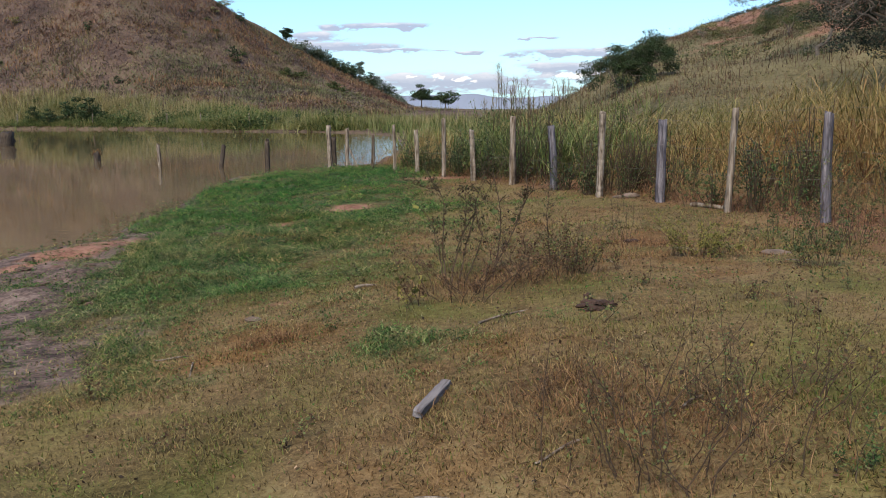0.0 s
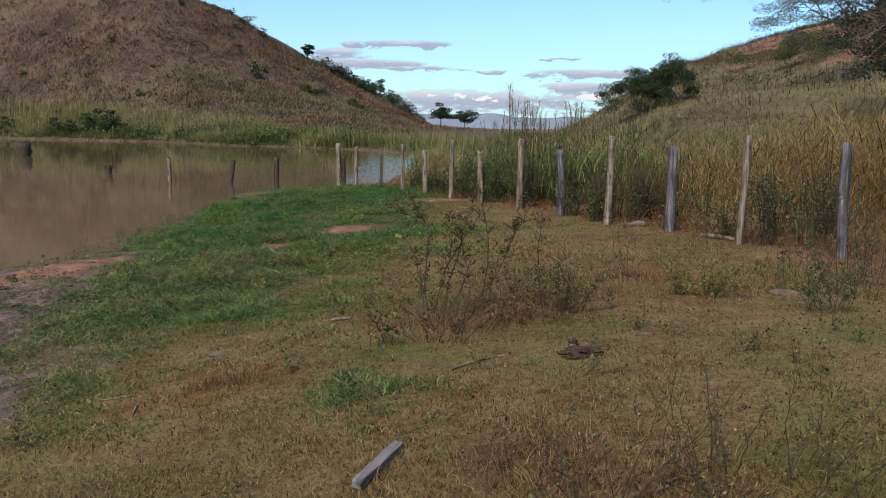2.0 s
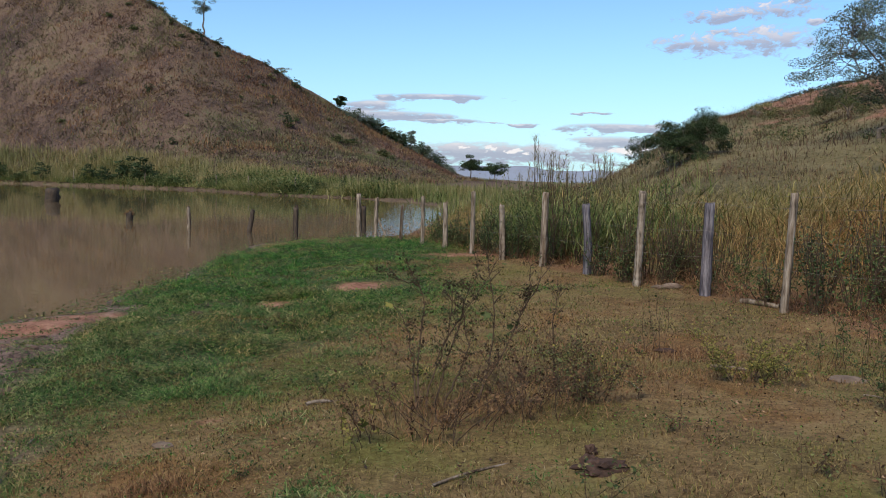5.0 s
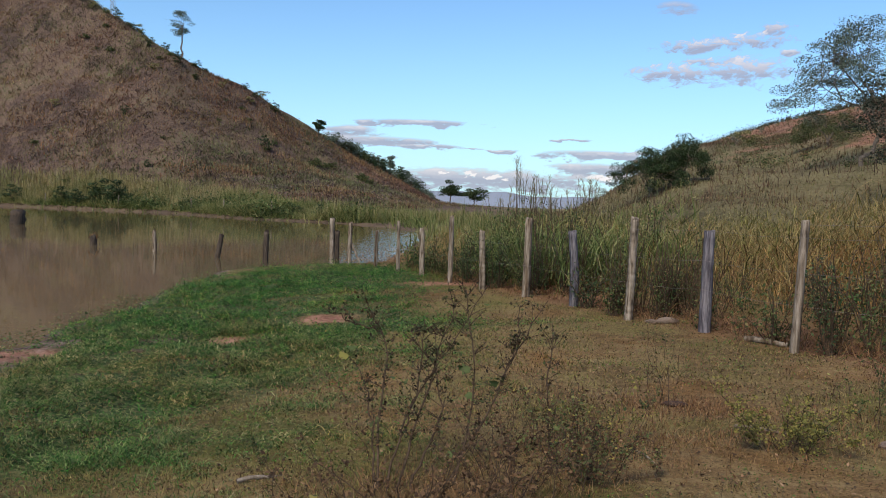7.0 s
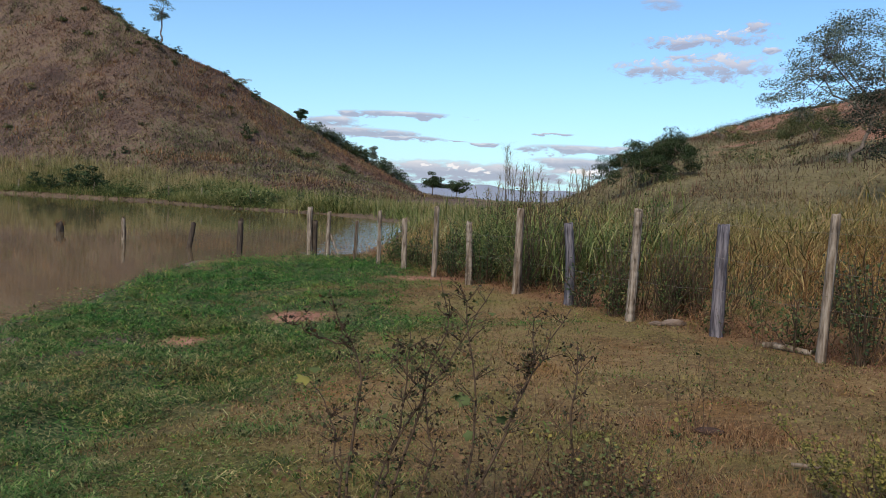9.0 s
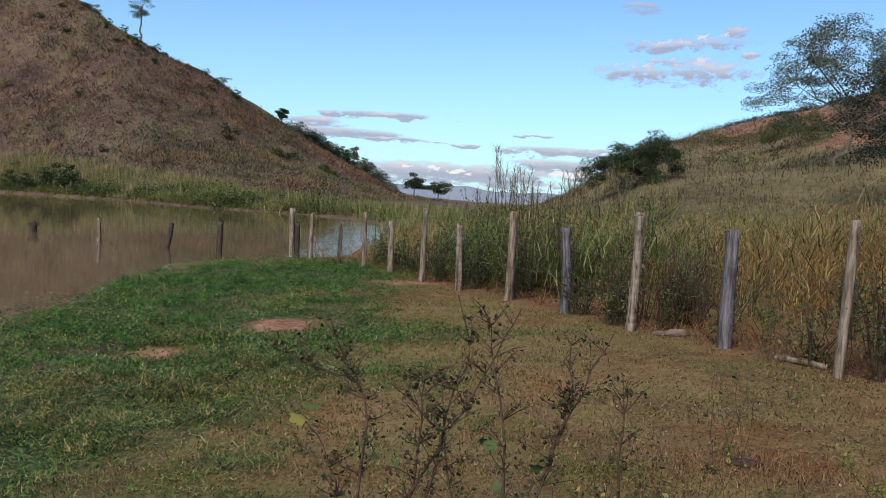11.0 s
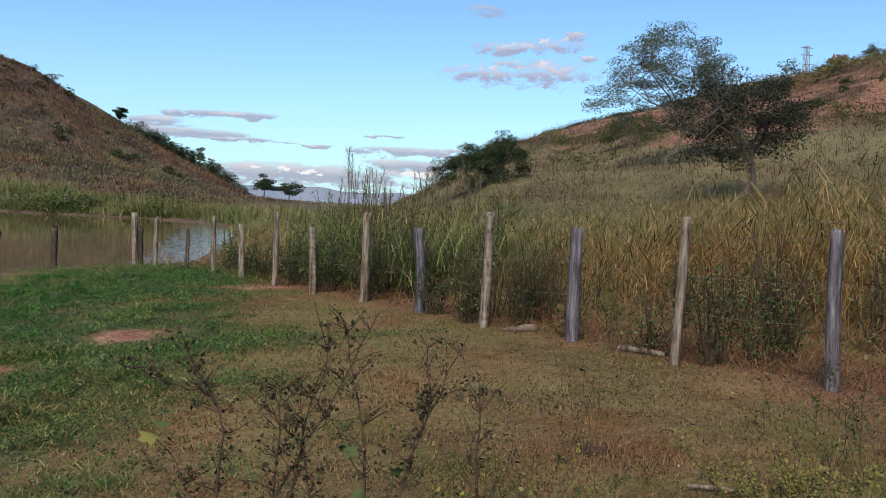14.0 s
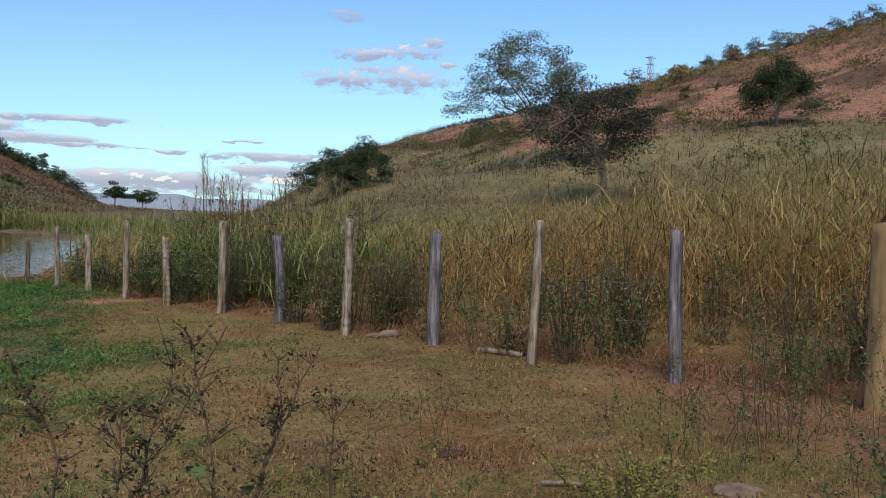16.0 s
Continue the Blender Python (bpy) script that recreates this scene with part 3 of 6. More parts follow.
def trodden_shore(x, y):
    """Strip of trodden mud between the water and the creeping grass."""
    edge = np.interp(y, (5.5, 7, 8.5, 10, 12, 13), (-2.75, -3.1, -3.55, -4.0, -4.65, -5.3))
    return np.clip((edge - x) / 0.5 + 0.3 + 2.2 * (value_noise(x, y, 0.45, 31) - 0.5), 0, 1) * np.clip((13.4 - y) / 0.6, 0, 1) * np.clip((y - 4.5) / 1.2, 0, 1)


def bare_soil(x, y):
    m = 1.0 * spread(x, y, -2.85, 13.75, 0.42, 0.55) + 0.9 * spread(x, y, -1.87, 15.9, 0.6, 0.5) + 0.5 * spread(x, y, -1.9, 4.95, 0.25, 0.12)
    m = m + 1.3 * spread(x, y, -5.4, 12.2, 1.0, 1.9) + 0.8 * spread(x, y, -1.5, 7.6, 0.25, 0.2) + 0.8 * spread(x, y, -0.3, 21.5, 1.2, 0.5)
    m = m * (0.1 + 0.9 * value_noise(x, y, 0.33, 24) + 0.9 * value_noise(x, y, 0.8, 27))
    # washed banks and slips of red earth on the slopes
    m = m + 1.2 * spread(x, y, 43, 114, 9, 9) * (0.1 + 1.2 * value_noise(x, y, 5, 25)) + 0.85 * spread(x, y, 60, 72, 18, 17) * (1.6 * value_noise(x, y, 8, 26) + 0.7 * value_noise(x, y, 2.5, 30) - 0.3) + 1.2 * spread(x, y, 34, 68, 4, 4) + 1.2 * spread(x, y, 45, 84, 6, 6) + 0.8 * spread(x, y, 38, 66, 7, 5) + 1.1 * spread(x, y, -53.7, 114.8, 1.8, 2.0)
    slope = right_hill(x, y)
    m = m + np.clip(slope / 4 - 1, 0, 1) * (x > 20) * np.clip(2.0 * value_noise(x, y, 7, 28) + 1.1 * value_noise(x, y, 2.2, 29) - 1.65, 0, 0.85)
    return np.clip(m, 0, 1)


def muddiness(x, y):
    d = shore_distance(x, y)
    near = np.clip(1.3 - np.abs(d - 1.0) / 1.6, 0, 1) * (y < 14.5)
    return np.clip(near * (1.1 - bare_soil(x, y)) + 0.75 * trodden_shore(x, y) * (1 - bare_soil(x, y)) + 0.7 * spread(x, y, -3.3, 6.8, 1.2, 1.3) + np.clip(1 - d / 0.5, 0, 1) * (d > -4), 0, 1)


def litter_cover(x, y):
    q, s = fence_side(x, y)
    return np.clip(np.clip(1 - np.abs(q - 0.9) / 1.6, 0, 1) * (s < 14) + 0.75 * spread(x, y, 5.2, 10.2, 1.3, 2.2) + 0.4 * spread(x, y, 2.2, 9.6, 1.0, 0.5) + 0.2 * spread(x, y, 0.9, 3.6, 1.0, 0.8), 0, 1)


def mesh_object(name, co, faces, material, smooth=False):
    """An object from arrays of places and of faces with the same number of corners."""
    me = bpy.data.meshes.new(name)
    co, faces = np.asarray(co, np.float32), np.asarray(faces, np.int32)
    n, k = faces.shape
    me.vertices.add(len(co))
    me.vertices.foreach_set("co", co.ravel())
    me.loops.add(n * k)
    me.loops.foreach_set("vertex_index", faces.ravel())
    me.polygons.add(n)
    me.polygons.foreach_set("loop_start", np.arange(0, n * k, k, dtype=np.int32))
    me.update(calc_edges=True)
    me.validate()
    if smooth:
        me.polygons.foreach_set("use_smooth", np.ones(len(me.polygons), bool))
    for m in material if isinstance(material, (list, tuple)) else (material,):
        me.materials.append(m)
    return new(name, me)


def build_ground():
    gx = np.concatenate([np.linspace(-2800, -320, 14), np.linspace(-300, -60, 60), np.linspace(-58, -9.5, 60), np.arange(-9.2, 9.3, 0.22), np.linspace(9.6, 60, 70), np.linspace(61, 200, 60), np.linspace(230, 2800, 14)])
    gy = np.concatenate([np.linspace(-400, -8, 20), np.linspace(-7, 1, 16), np.arange(1.2, 32, 0.22), np.linspace(32.4, 90, 80), np.linspace(91, 215, 100), np.linspace(225, 600, 24), np.linspace(700, 4200, 16)])
    X, Y = np.meshgrid(gx, gy, indexing="ij")
    Z = land(X, Y)
    co = np.stack([X, Y, Z], -1).reshape(-1, 3)
    nx, ny = X.shape
    idx = np.arange(nx * ny).reshape(nx, ny)
    quads = np.stack([idx[:-1, :-1], idx[1:, :-1], idx[1:, 1:], idx[:-1, 1:]], -1).reshape(-1, 4)
    ob = mesh_object("ground", co, quads, (GROUND, HILL), True)
    me = ob.data
    for name, f in (("lush", lushness), ("soil", bare_soil), ("mud", muddiness), ("litter", litter_cover)):
        at = me.attributes.new(name, "FLOAT", "POINT")
        at.data.foreach_set("value", f(co[:, 0], co[:, 1]).astype(np.float32))
    mid = co[quads].mean(1)
    q, s = fence_side(mid[:, 0], mid[:, 1])
    me.polygons.foreach_set("material_index", ((mid[:, 1] > 62) | (q > 14) | (mid[:, 0] < -40)).astype(np.int32))
    return tagged(ob, "dry trampled pasture with bare red soil, rising into grassy hills", "ground", kind="structure")


ground = build_ground()
water = mesh_object("water", [(-400, -200, 0), (-1.0, -200, 0), (-1.0, 240, 0), (-400, 240, 0)], [(0, 1, 2, 3)], WATER)
tagged(water, "still muddy brown pond water reflecting the sky", "pond", kind="structure")


def build_mountains():
    az = np.linspace(-70, 80, 260)
    rows = []
    for dist, lift, seed in ((2300, 1.0, 31), (2700, 1.5, 32)):
        x, y = dist * np.sin(np.radians(az)), dist * np.cos(np.radians(az))
        top = 10 + lift * (22 * value_noise(az, az * 0, 6, seed) + 16 * value_noise(az, az * 0, 1.7, seed + 5))
        rows += [np.stack([x, y, 0 * x - 60], -1), np.stack([x * 1.03, y * 1.03, top], -1), np.stack([x * 1.1, y * 1.1, 0 * x - 60], -1)]
    co, n, faces = np.concatenate(rows), len(az), []
    for r in (0, 1, 3, 4):
        i = np.arange(n - 1) + r * n
        faces.append(np.stack([i, i + 1, i + 1 + n, i + n], -1))
    # both ridges get their haze from the material's colour
    return tagged(mesh_object("backdrop", co, np.concatenate(faces), FAR_HAZE_BLUE, True), "hazy blue mountain range on the horizon", "mountains", kind="structure")


build_mountains()

# ---- blades, leaves, tubes ----


def blades(base, height, width, bend, segs=2, seed=1, heading=None, droop=None):
    """Curved tapering blades: places and faces."""
    r = np.random.default_rng(seed)
    n = len(base)
    az = r.random(n) * 2 * np.pi if heading is None else heading
    face = az + np.pi / 2 + r.normal(0, 0.5, n)
    dx, dy, wx, wy = np.cos(az), np.sin(az), np.cos(face), np.sin(face)
    rows = []
    for k in range(segs + 1):
        f = k / segs
        sag = 0.35 * np.minimum(bend, 1.2) if droop is None else droop
        out, up = bend * height * f**1.8, height * (f - sag * f**2.4)
        half = width * 0.5 * (1 - 0.92 * f**1.6)
        c = base + np.stack([dx * out, dy * out, up], -1)
        side = np.stack([wx * half, wy * half, 0 * half], -1)
        rows += [c - side, c + side]
    co = np.stack(rows, 1)
    start = np.arange(n)[:, None] * (2 * (segs + 1))
    faces = np.concatenate([start + np.array([2 * k, 2 * k + 1, 2 * k + 3, 2 * k + 2]) for k in range(segs)], 0)
    return co.reshape(-1, 3), faces


def leaf_quads(centre, size, seed=1, narrow=0.5, flat=0.5):
    """Pointed leaves, each folded along its rib: places and faces."""
    r = np.random.default_rng(seed)
    n = len(centre)
    d = r.normal(0, 1, (n, 3))
    d[:, 2] *= flat
    d /= np.linalg.norm(d, axis=1, keepdims=True)
    s = np.cross(d, r.normal(0, 1, (n, 3)) * (0.5, 0.5, 0) + (0, 0, 1))
    s /= np.linalg.norm(s, axis=1, keepdims=True)
    up = np.cross(s, d)
    size = np.broadcast_to(size, n)[:, None]
    w = size * narrow * 0.5
    co = np.stack([centre - d * size * 0.5, centre + s * w - up * w * 0.3, centre + d * size * 0.5, centre - s * w - up * w * 0.3], 1)
    start = np.arange(n)[:, None] * 4
    faces = np.concatenate([start + (0, 1, 2), start + (0, 2, 3)], 0)
    return co.reshape(-1, 3), faces


def tube(points, radii, sides=6):
    """A tube along a line of points, closed at its end: places and four-cornered faces."""
    p = np.asarray(points, float)
    n = len(p)
    t = np.gradient(p, axis=0)
    t /= np.linalg.norm(t, axis=1, keepdims=True) + 1e-9
    ref = np.array([0.31, 0.95, 0.02]) if abs(t[0][2]) > 0.7 else np.array([0.0, 0.05, 1.0])
    u = np.cross(t, ref)
    u /= np.linalg.norm(u, axis=1, keepdims=True) + 1e-9
    v = np.cross(t, u)
    a = np.arange(sides) * 2 * np.pi / sides
    ring = np.cos(a)[None, :, None] * u[:, None] + np.sin(a)[None, :, None] * v[:, None]
    co = (p[:, None] + ring * np.asarray(radii, float)[:, None, None]).reshape(-1, 3)
    faces = []
    for k in range(n - 1):
        for j in range(sides):
            j2 = (j + 1) % sides
            faces.append((k * sides + j, k * sides + j2, (k + 1) * sides + j2, (k + 1) * sides + j))
    for c in (0, n - 1):
        for j in range(1, sides - 1, 2):
            faces.append((c * sides, c * sides + j, c * sides + j + 1, c * sides + (j + 2) % sides))
    return co, np.array(faces)


def gather(pieces):
    """Several (places, faces) as one."""
    cos, fs, n = [], [], 0
    for co, f in pieces:
        cos.append(co)
        fs.append(np.asarray(f) + n)
        n += len(co)
    return np.concatenate(cos), np.concatenate(fs)


def part(name, co, faces, material, parent, label="", smooth=True):
    ob = mesh_object(name, co, faces, material, smooth)
    ob.parent = parent
    if label:
        tagged(ob, label)
    return ob


def thing(name, x, y, z, label, category, group="", turn=0.0, kind=""):
    ob = new(name)
    ob.empty_display_size = 0.1
    ob.matrix_basis = pose(x, y, z, 0, 0, turn)
    return tagged(ob, label, category, group, kind)


def stuff(name, co, faces, material, label, category):
    return tagged(mesh_object(name, co, faces, material), label, category, kind="stuff")


def scatter(n, x0, x1, y0, y1, keep, r):
    """Random plan places, kept with the chance keep(x, y)."""
    x, y = r.uniform(x0, x1, n), r.uniform(y0, y1, n)
    ok = r.random(n) < keep(x, y)
    return x[ok], y[ok]


def on_land(x, y, sink=0.01):
    return np.stack([x, y, land(x, y) - sink], -1)


# ---- fence ----
POSTS = (  # place along the fence, top, lean in degrees across and along, radius, wood
    (19.35, 1.52, -2.0, 0.0, 0.074, "pale"), (17.75, 1.46, 0.5, 1.0, 0.056, "pale"), (15.7, 1.30, 3.0, 0.0, 0.048, "pale"), (14.15, 1.60, 0.0, 0.0, 0.052, "pale"),
    (12.7, 1.48, -1.0, 1.0, 0.066, "pale"), (11.15, 1.79, 0.5, 0.0, 0.048, "pale"), (9.7, 1.54, -2.0, 0.0, 0.065, "pale"), (7.95, 1.86, 1.0, 0.0, 0.062, "pale"),
    (6.45, 1.68, -2.5, 0.0, 0.068, "grey"), (4.9, 1.94, 2.0, 0.0, 0.065, "pale"), (3.27, 1.81, 0.5, 0.0, 0.069, "grey"), (1.72, 2.0, 2.5, 0.0, 0.05, "pale"),
    (0.0, 1.93, -2.4, 0.0, 0.07, "grey"), (-1.82, 2.08, 0.5, 0.0, 0.085, "tan"),
)
WOODS = {"pale": WOOD_PALE, "grey": WOOD_GREY, "tan": WOOD_TAN, "dark": WOOD_DARK}


def stake(name, base, top, radius, wood, label, seed, group, rings=0):
    """A hewn post: an uneven, slightly bent shaft with a chipped top."""
    r = np.random.default_rng(seed)
    base, top = np.array(base, float), np.array(top, float)
    steps, sides = (rings * 5 + 1 if rings else 14), 10
    f = np.linspace(0, 1, steps)
    bow = np.stack([np.sin(f * np.pi) * r.normal(0, 0.012), np.sin(f * np.pi) * r.normal(0, 0.012), 0 * f], -1)
    line = (top - base)[None] * f[:, None] + bow
    co, faces = tube(line, radius * (1.08 - 0.16 * f) * (1 + (0.1 * np.abs(np.sin(np.pi * rings * f)) - 0.05 if rings else 0)), sides)
    a = np.tile(np.arange(sides), steps)
    angular = r.normal(0, 0.13, sides)[a] + r.normal(0, 0.035, len(co))
    centre = np.repeat(line, sides, 0)
    co = centre + (co - centre) * (1 + angular)[:, None]
    co[-sides:, 2] += r.normal(0, 0.018 if group == "fence posts on the bank" else 0.045, sides)
    ob = mesh_object(name, co, faces, WOODS[wood], False)
    ob.matrix_basis = pose(*base)
    return tagged(ob, label, "fence post", group)


POST_TOPS = []
for n, (s, top, across, along, rad, wood) in enumerate(POSTS):
    x, y = FENCE_A + FENCE_D * s
    z = ground_z(x, y)
    tall = top - z
    tx = x + 0.5 * tall * math.tan(radians(across))
    x -= 0.5 * tall * math.tan(radians(across))
    words = {"pale": "pale ring-scarred round wooden fence post in dry grass" if n in (6, 9) else "pale weathered rough-hewn wooden fence post in dry grass", "grey": "thick grey-violet weathered fence post in dry grass", "tan": "tan round fence post beside withered weeds"}[wood]
    stake("fence_post", (x, y, z - 0.25), (tx, y + tall * math.tan(radians(along)), top), rad, wood, words, 100 + n, "fence posts on the bank", 15 if n in (6, 9) else 0)
    POST_TOPS.append((x, y, z, tx, top))
# dark companion stake beside the water post and the brace that leans on its neighbour
wx, wy = FENCE_A + FENCE_D * 19.3 + FENCE_N * 0.16
stake("fence_post", (wx, wy, -0.5), (wx - 0.02, wy, 1.15), 0.08, "dark", "short dark wet stake standing in the pond edge", 140, "fence posts on the bank")
bx, by = FENCE_A + FENCE_D * 17.7
stake("brace", (bx + 0.42, by - 0.1, 0.02), (bx + 0.02, by + 0.05, 0.85), 0.03, "pale", "thin slanting wooden brace against a fence post", 141, "fence posts on the bank")

STAKES = ((-6.4, 30.1, 1.02, 0.01, 0.088, "dark"), (-8.6, 31.5, 0.84, 0.3, 0.08, "dark"), (-11.4, 33.5, 0.78, -0.04, 0.078, "pale"))
for n, (x, y, top, lean, rad, wood) in enumerate(STAKES):
    stake("water_stake", (x, y, -0.6), (x + lean, y, top), rad, wood, "old broken fence stake standing in muddy water", 160 + n, "stakes in the pond")


def stump(x, y, wide, tall, seed, label, wood=WOOD_DARK):
    r = np.random.default_rng(seed)
    root = thing("tree_stump", x, y, 0, label, "stump", "stumps in the pond")
    f = np.linspace(0, 1, 6)
    co, faces = tube(np.stack([0 * f, 0 * f, -0.4 + (tall + 0.4) * f], -1), wide * (0.85 + 0.25 * f * r.random()), 12)
    co[:, :2] *= (1 + r.normal(0, 0.12, len(co)))[:, None]
    co[-12:, 2] += r.normal(0, tall * 0.18, 12)
    part("wood", co, faces, wood, root, smooth=False)
    tufts = np.stack([r.normal(0, wide * 0.6, 26), r.normal(0, wide * 0.6, 26), np.full(26, tall * 0.8)], -1)
    co, faces = blades(tufts, r.uniform(0.15, 0.4, 26), np.full(26, 0.04), r.uniform(0.3, 1.4, 26), 2, seed)
    tagged(part("grass_tuft", co, faces, G_STRAW, root, "dry grass growing on the stump"), kind="stuff")


stump(-15.2, 36.7, 0.15, 0.32, 171, "dark rotten stump with dry tuft in muddy water")
stump(-28.8, 55.3, 0.5, 0.75, 172, "wide dark broken stump in muddy water")


def wire(height, first, last, seed):
    """One strand from post to post, sagging a little."""
    r = np.random.default_rng(seed)
    pts = []
    tops = POST_TOPS[first:last]
    for (x, y, z, tx, top), (x2, y2, z2, tx2, top2) in zip(tops, tops[1:]):
        for f in np.linspace(0, 1, 9)[:-1]:
            sag = 0.025 * math.sin(f * math.pi) * r.uniform(0.4, 1.2)
            pts.append((x + (x2 - x) * f - 0.06, y + (y2 - y) * f - 0.05, z + (z2 - z) * f + height - sag))
    co, faces = tube(pts, np.full(len(pts), 0.0015), 5)
    tagged(mesh_object("fence_wire", co, faces, STEEL, True), "thin rusty wire strand stretched between fence posts", "wire", "fence wires")


for k, (hgt, first) in enumerate(((0.6, 3), (1.0, 3), (1.42, 9), (1.58, 11))):
    wire(hgt, first, 14, 180 + k)

# ---- grass ----


def path_near(x, y):
    return np.clip(1.5 - np.hypot(x - 0.4, (y - 6)) / 16, 0.3, 1)


def short_keep(x, y):
    clump = value_noise(x, y, 0.35, 41) * 0.9 + value_noise(x, y, 1.7, 42) * 0.6
    open_soil = np.clip(1 - 1.2 * bare_soil(x, y) - 0.9 * muddiness(x, y), 0.03, 1)
    return path_near(x, y) * np.clip(1.5 * clump - 0.3, 0.42, 1) * open_soil * (shore_distance(x, y) > 0.3) * (fence_side(x, y)[0] < 1.4)


r = np.random.default_rng(51)


def turf(n, box, tall, wide, fleck, seed, label):
    """Short grass of curled blades and matted flecks."""
    x, y = scatter(n, *box, short_keep, r)
    half = int(len(x) * 0.85)
    base = on_land(x, y)
    dry = (0.6 + 0.8 * value_noise(x, y, 1.3, 43))[:half]
    one = blades(base[:half], r.uniform(*tall, half) * dry, r.uniform(*wide, half), r.uniform(0.2, 1.7, half), 1, seed)
    mat = base[half:]
    mat[:, 2] += r.uniform(0.004, 0.022, len(mat))
    two = leaf_quads(mat, r.uniform(*fleck, len(mat)), seed + 1, 0.34, 0.75)
    tri = np.concatenate([one[1][:, [0, 1, 2]], one[1][:, [0, 2, 3]]])
    co, f = gather([(one[0], tri), two])
    stuff("pasture_grass", co, f, G_SHORT, label, "grass")


turf(350000, (-3.8, 4.6, 2.4, 9.8), (0.018, 0.042), (0.005, 0.0105), (0.008, 0.02), 52, "short trampled dry pasture grass, straw and olive")
turf(190000, (-6.5, 6.0, 9.5, 24), (0.022, 0.055), (0.009, 0.019), (0.02, 0.045), 54, "short dry grass with olive patches toward the fence")

x, y = scatter(210000, -8, 5, 4, 29, lambda x, y: np.clip(lushness(x, y) * 1.5 - 0.1, 0, 1) * np.clip(2.6 * value_noise(x, y, 0.55, 57) + 0.8 * value_noise(x, y, 0.2, 92) - 0.95, 0.07, 1), r)
near_fine = np.clip(y / 12, 0.45, 1)
heap = (0.3 + 1.7 * value_noise(x, y, 0.6, 55) ** 1.6) * (1 + 1.9 * spread(x, y, -4.4, 21, 2.6, 5))
half = int(len(x) * 0.55)
mound = on_land(x, y)
mound[:, 2] += 0.07 * value_noise(x, y, 0.32, 91) * r.random(len(x)) * np.clip(lushness(x, y) * 1.5, 0, 1)
co, f = blades(mound[:half], (r.uniform(0.03, 0.08, len(x)) * heap * near_fine)[:half], r.uniform(0.006, 0.013, half) * near_fine[:half], r.uniform(0.8, 2.8, half), 2, 53, droop=r.uniform(0.3, 1.1, half))
stuff("lush_grass", co, f, G_LUSH, "dense green creeping grass along the pond bank", "grass")
leafy = on_land(x, y)[half:]
leafy[:, 2] += r.random(len(leafy)) * 0.11 * heap[half:]
co, f = leaf_quads(leafy, r.uniform(0.02, 0.055, len(leafy)) * near_fine[half:], 56, 0.35, 0.5)
stuff("creeping_leaves", co, f, G_LUSH, "green creeping leaves matted on the pond bank", "grass")



def sward(n, box, per, keep, seed):
    """Matted tufts of creeping grass: curled blades radiating from each root."""
    r2 = np.random.default_rng(seed)
    x, y = scatter(n, *box, keep, r2)
    big = np.repeat(0.25 + 1.5 * value_noise(x, y, 0.45, seed + 1), per) * r2.uniform(0.6, 1.25, len(x) * per)
    way = np.repeat(r2.uniform(0, 6.283, len(x)), per) + r2.normal(0, 1.7, len(x) * per)
    x, y = clumps(x, y, per, 0.035, r2)
    n = len(x)
    base = on_land(x, y)
    base[:, 2] += r2.uniform(0.0, 0.095, n) * big * np.clip(1.6 * lushness(x, y), 0.2, 1)
    far = np.clip(y / 10, 0.8, 1.7)
    co, f = blades(base, r2.uniform(0.03, 0.07, n) * big, r2.uniform(0.0045, 0.01, n) * far, r2.uniform(0.7, 2.4, n), 2, seed + 2, way, r2.uniform(0.5, 1.5, n))
    stuff("creeping_grass", co, f, G_MAT if per < 13 else G_LUSH, "matted tufts of green and straw creeping grass" if per < 13 else "thick tufts of bright green creeping grass at the pond", "grass")


def clumps(x, y, per, spread_by, r):
    x, y = np.repeat(x, per), np.repeat(y, per)
    return x + r.normal(0, spread_by, len(x)), y + r.normal(0, spread_by, len(x))


sward(27000, (-6.5, 0.8, 4.5, 15), 11, lambda x, y: np.clip(1.5 * lushness(x, y) + 0.25 * spread(x, y, -2, 9, 2, 4) - 0.12, 0, 1) * np.clip(3.2 * value_noise(x, y, 0.5, 111) - 0.9, 0.08, 1), 112)
sward(9000, (-7.5, 1.5, 12.5, 28), 14, lambda x, y: np.clip(1.4 * lushness(x, y) - 0.15, 0, 1) * np.clip(3.0 * value_noise(x, y, 0.8, 115) - 0.7, 0.1, 1), 116)

# low weeds and trodden scraps on the mud by the water
x, y = scatter(9000, -6.0, -2.2, 5.5, 13.2, lambda x, y: trodden_shore(x, y) * (shore_distance(x, y) > 0.3) * np.clip(3.4 * value_noise(x, y, 0.4, 117) - 1.5, 0.05, 1), r)
x, y = clumps(x, y, 5, 0.03, r)
co, f = leaf_quads(np.stack([x, y, land(x, y) + r.uniform(0.0, 0.04, len(x))], -1), r.uniform(0.012, 0.04, len(x)), 118, 0.5, 0.6)
stuff("mud_weeds", co, f, LEAF_WEED, "low green weeds creeping over trodden mud", "weeds")
# scraps of weed standing and floating at the water's edge
sy = r.uniform(11.5, 20, 900)
sx = np.interp(sy, SHORE_Y, SHORE_X) + r.normal(-0.25, 0.3, 900)
scraps = np.stack([sx, sy, np.maximum(land(sx, sy), 0) + r.uniform(0.0, 0.05, 900)], -1)
co, f = leaf_quads(scraps, r.uniform(0.03, 0.09, 900), 97, 0.4, 0.3)
stuff("shore_weeds", co, f, LEAF_MIX, "scraps of weed floating at the pond edge", "weeds")
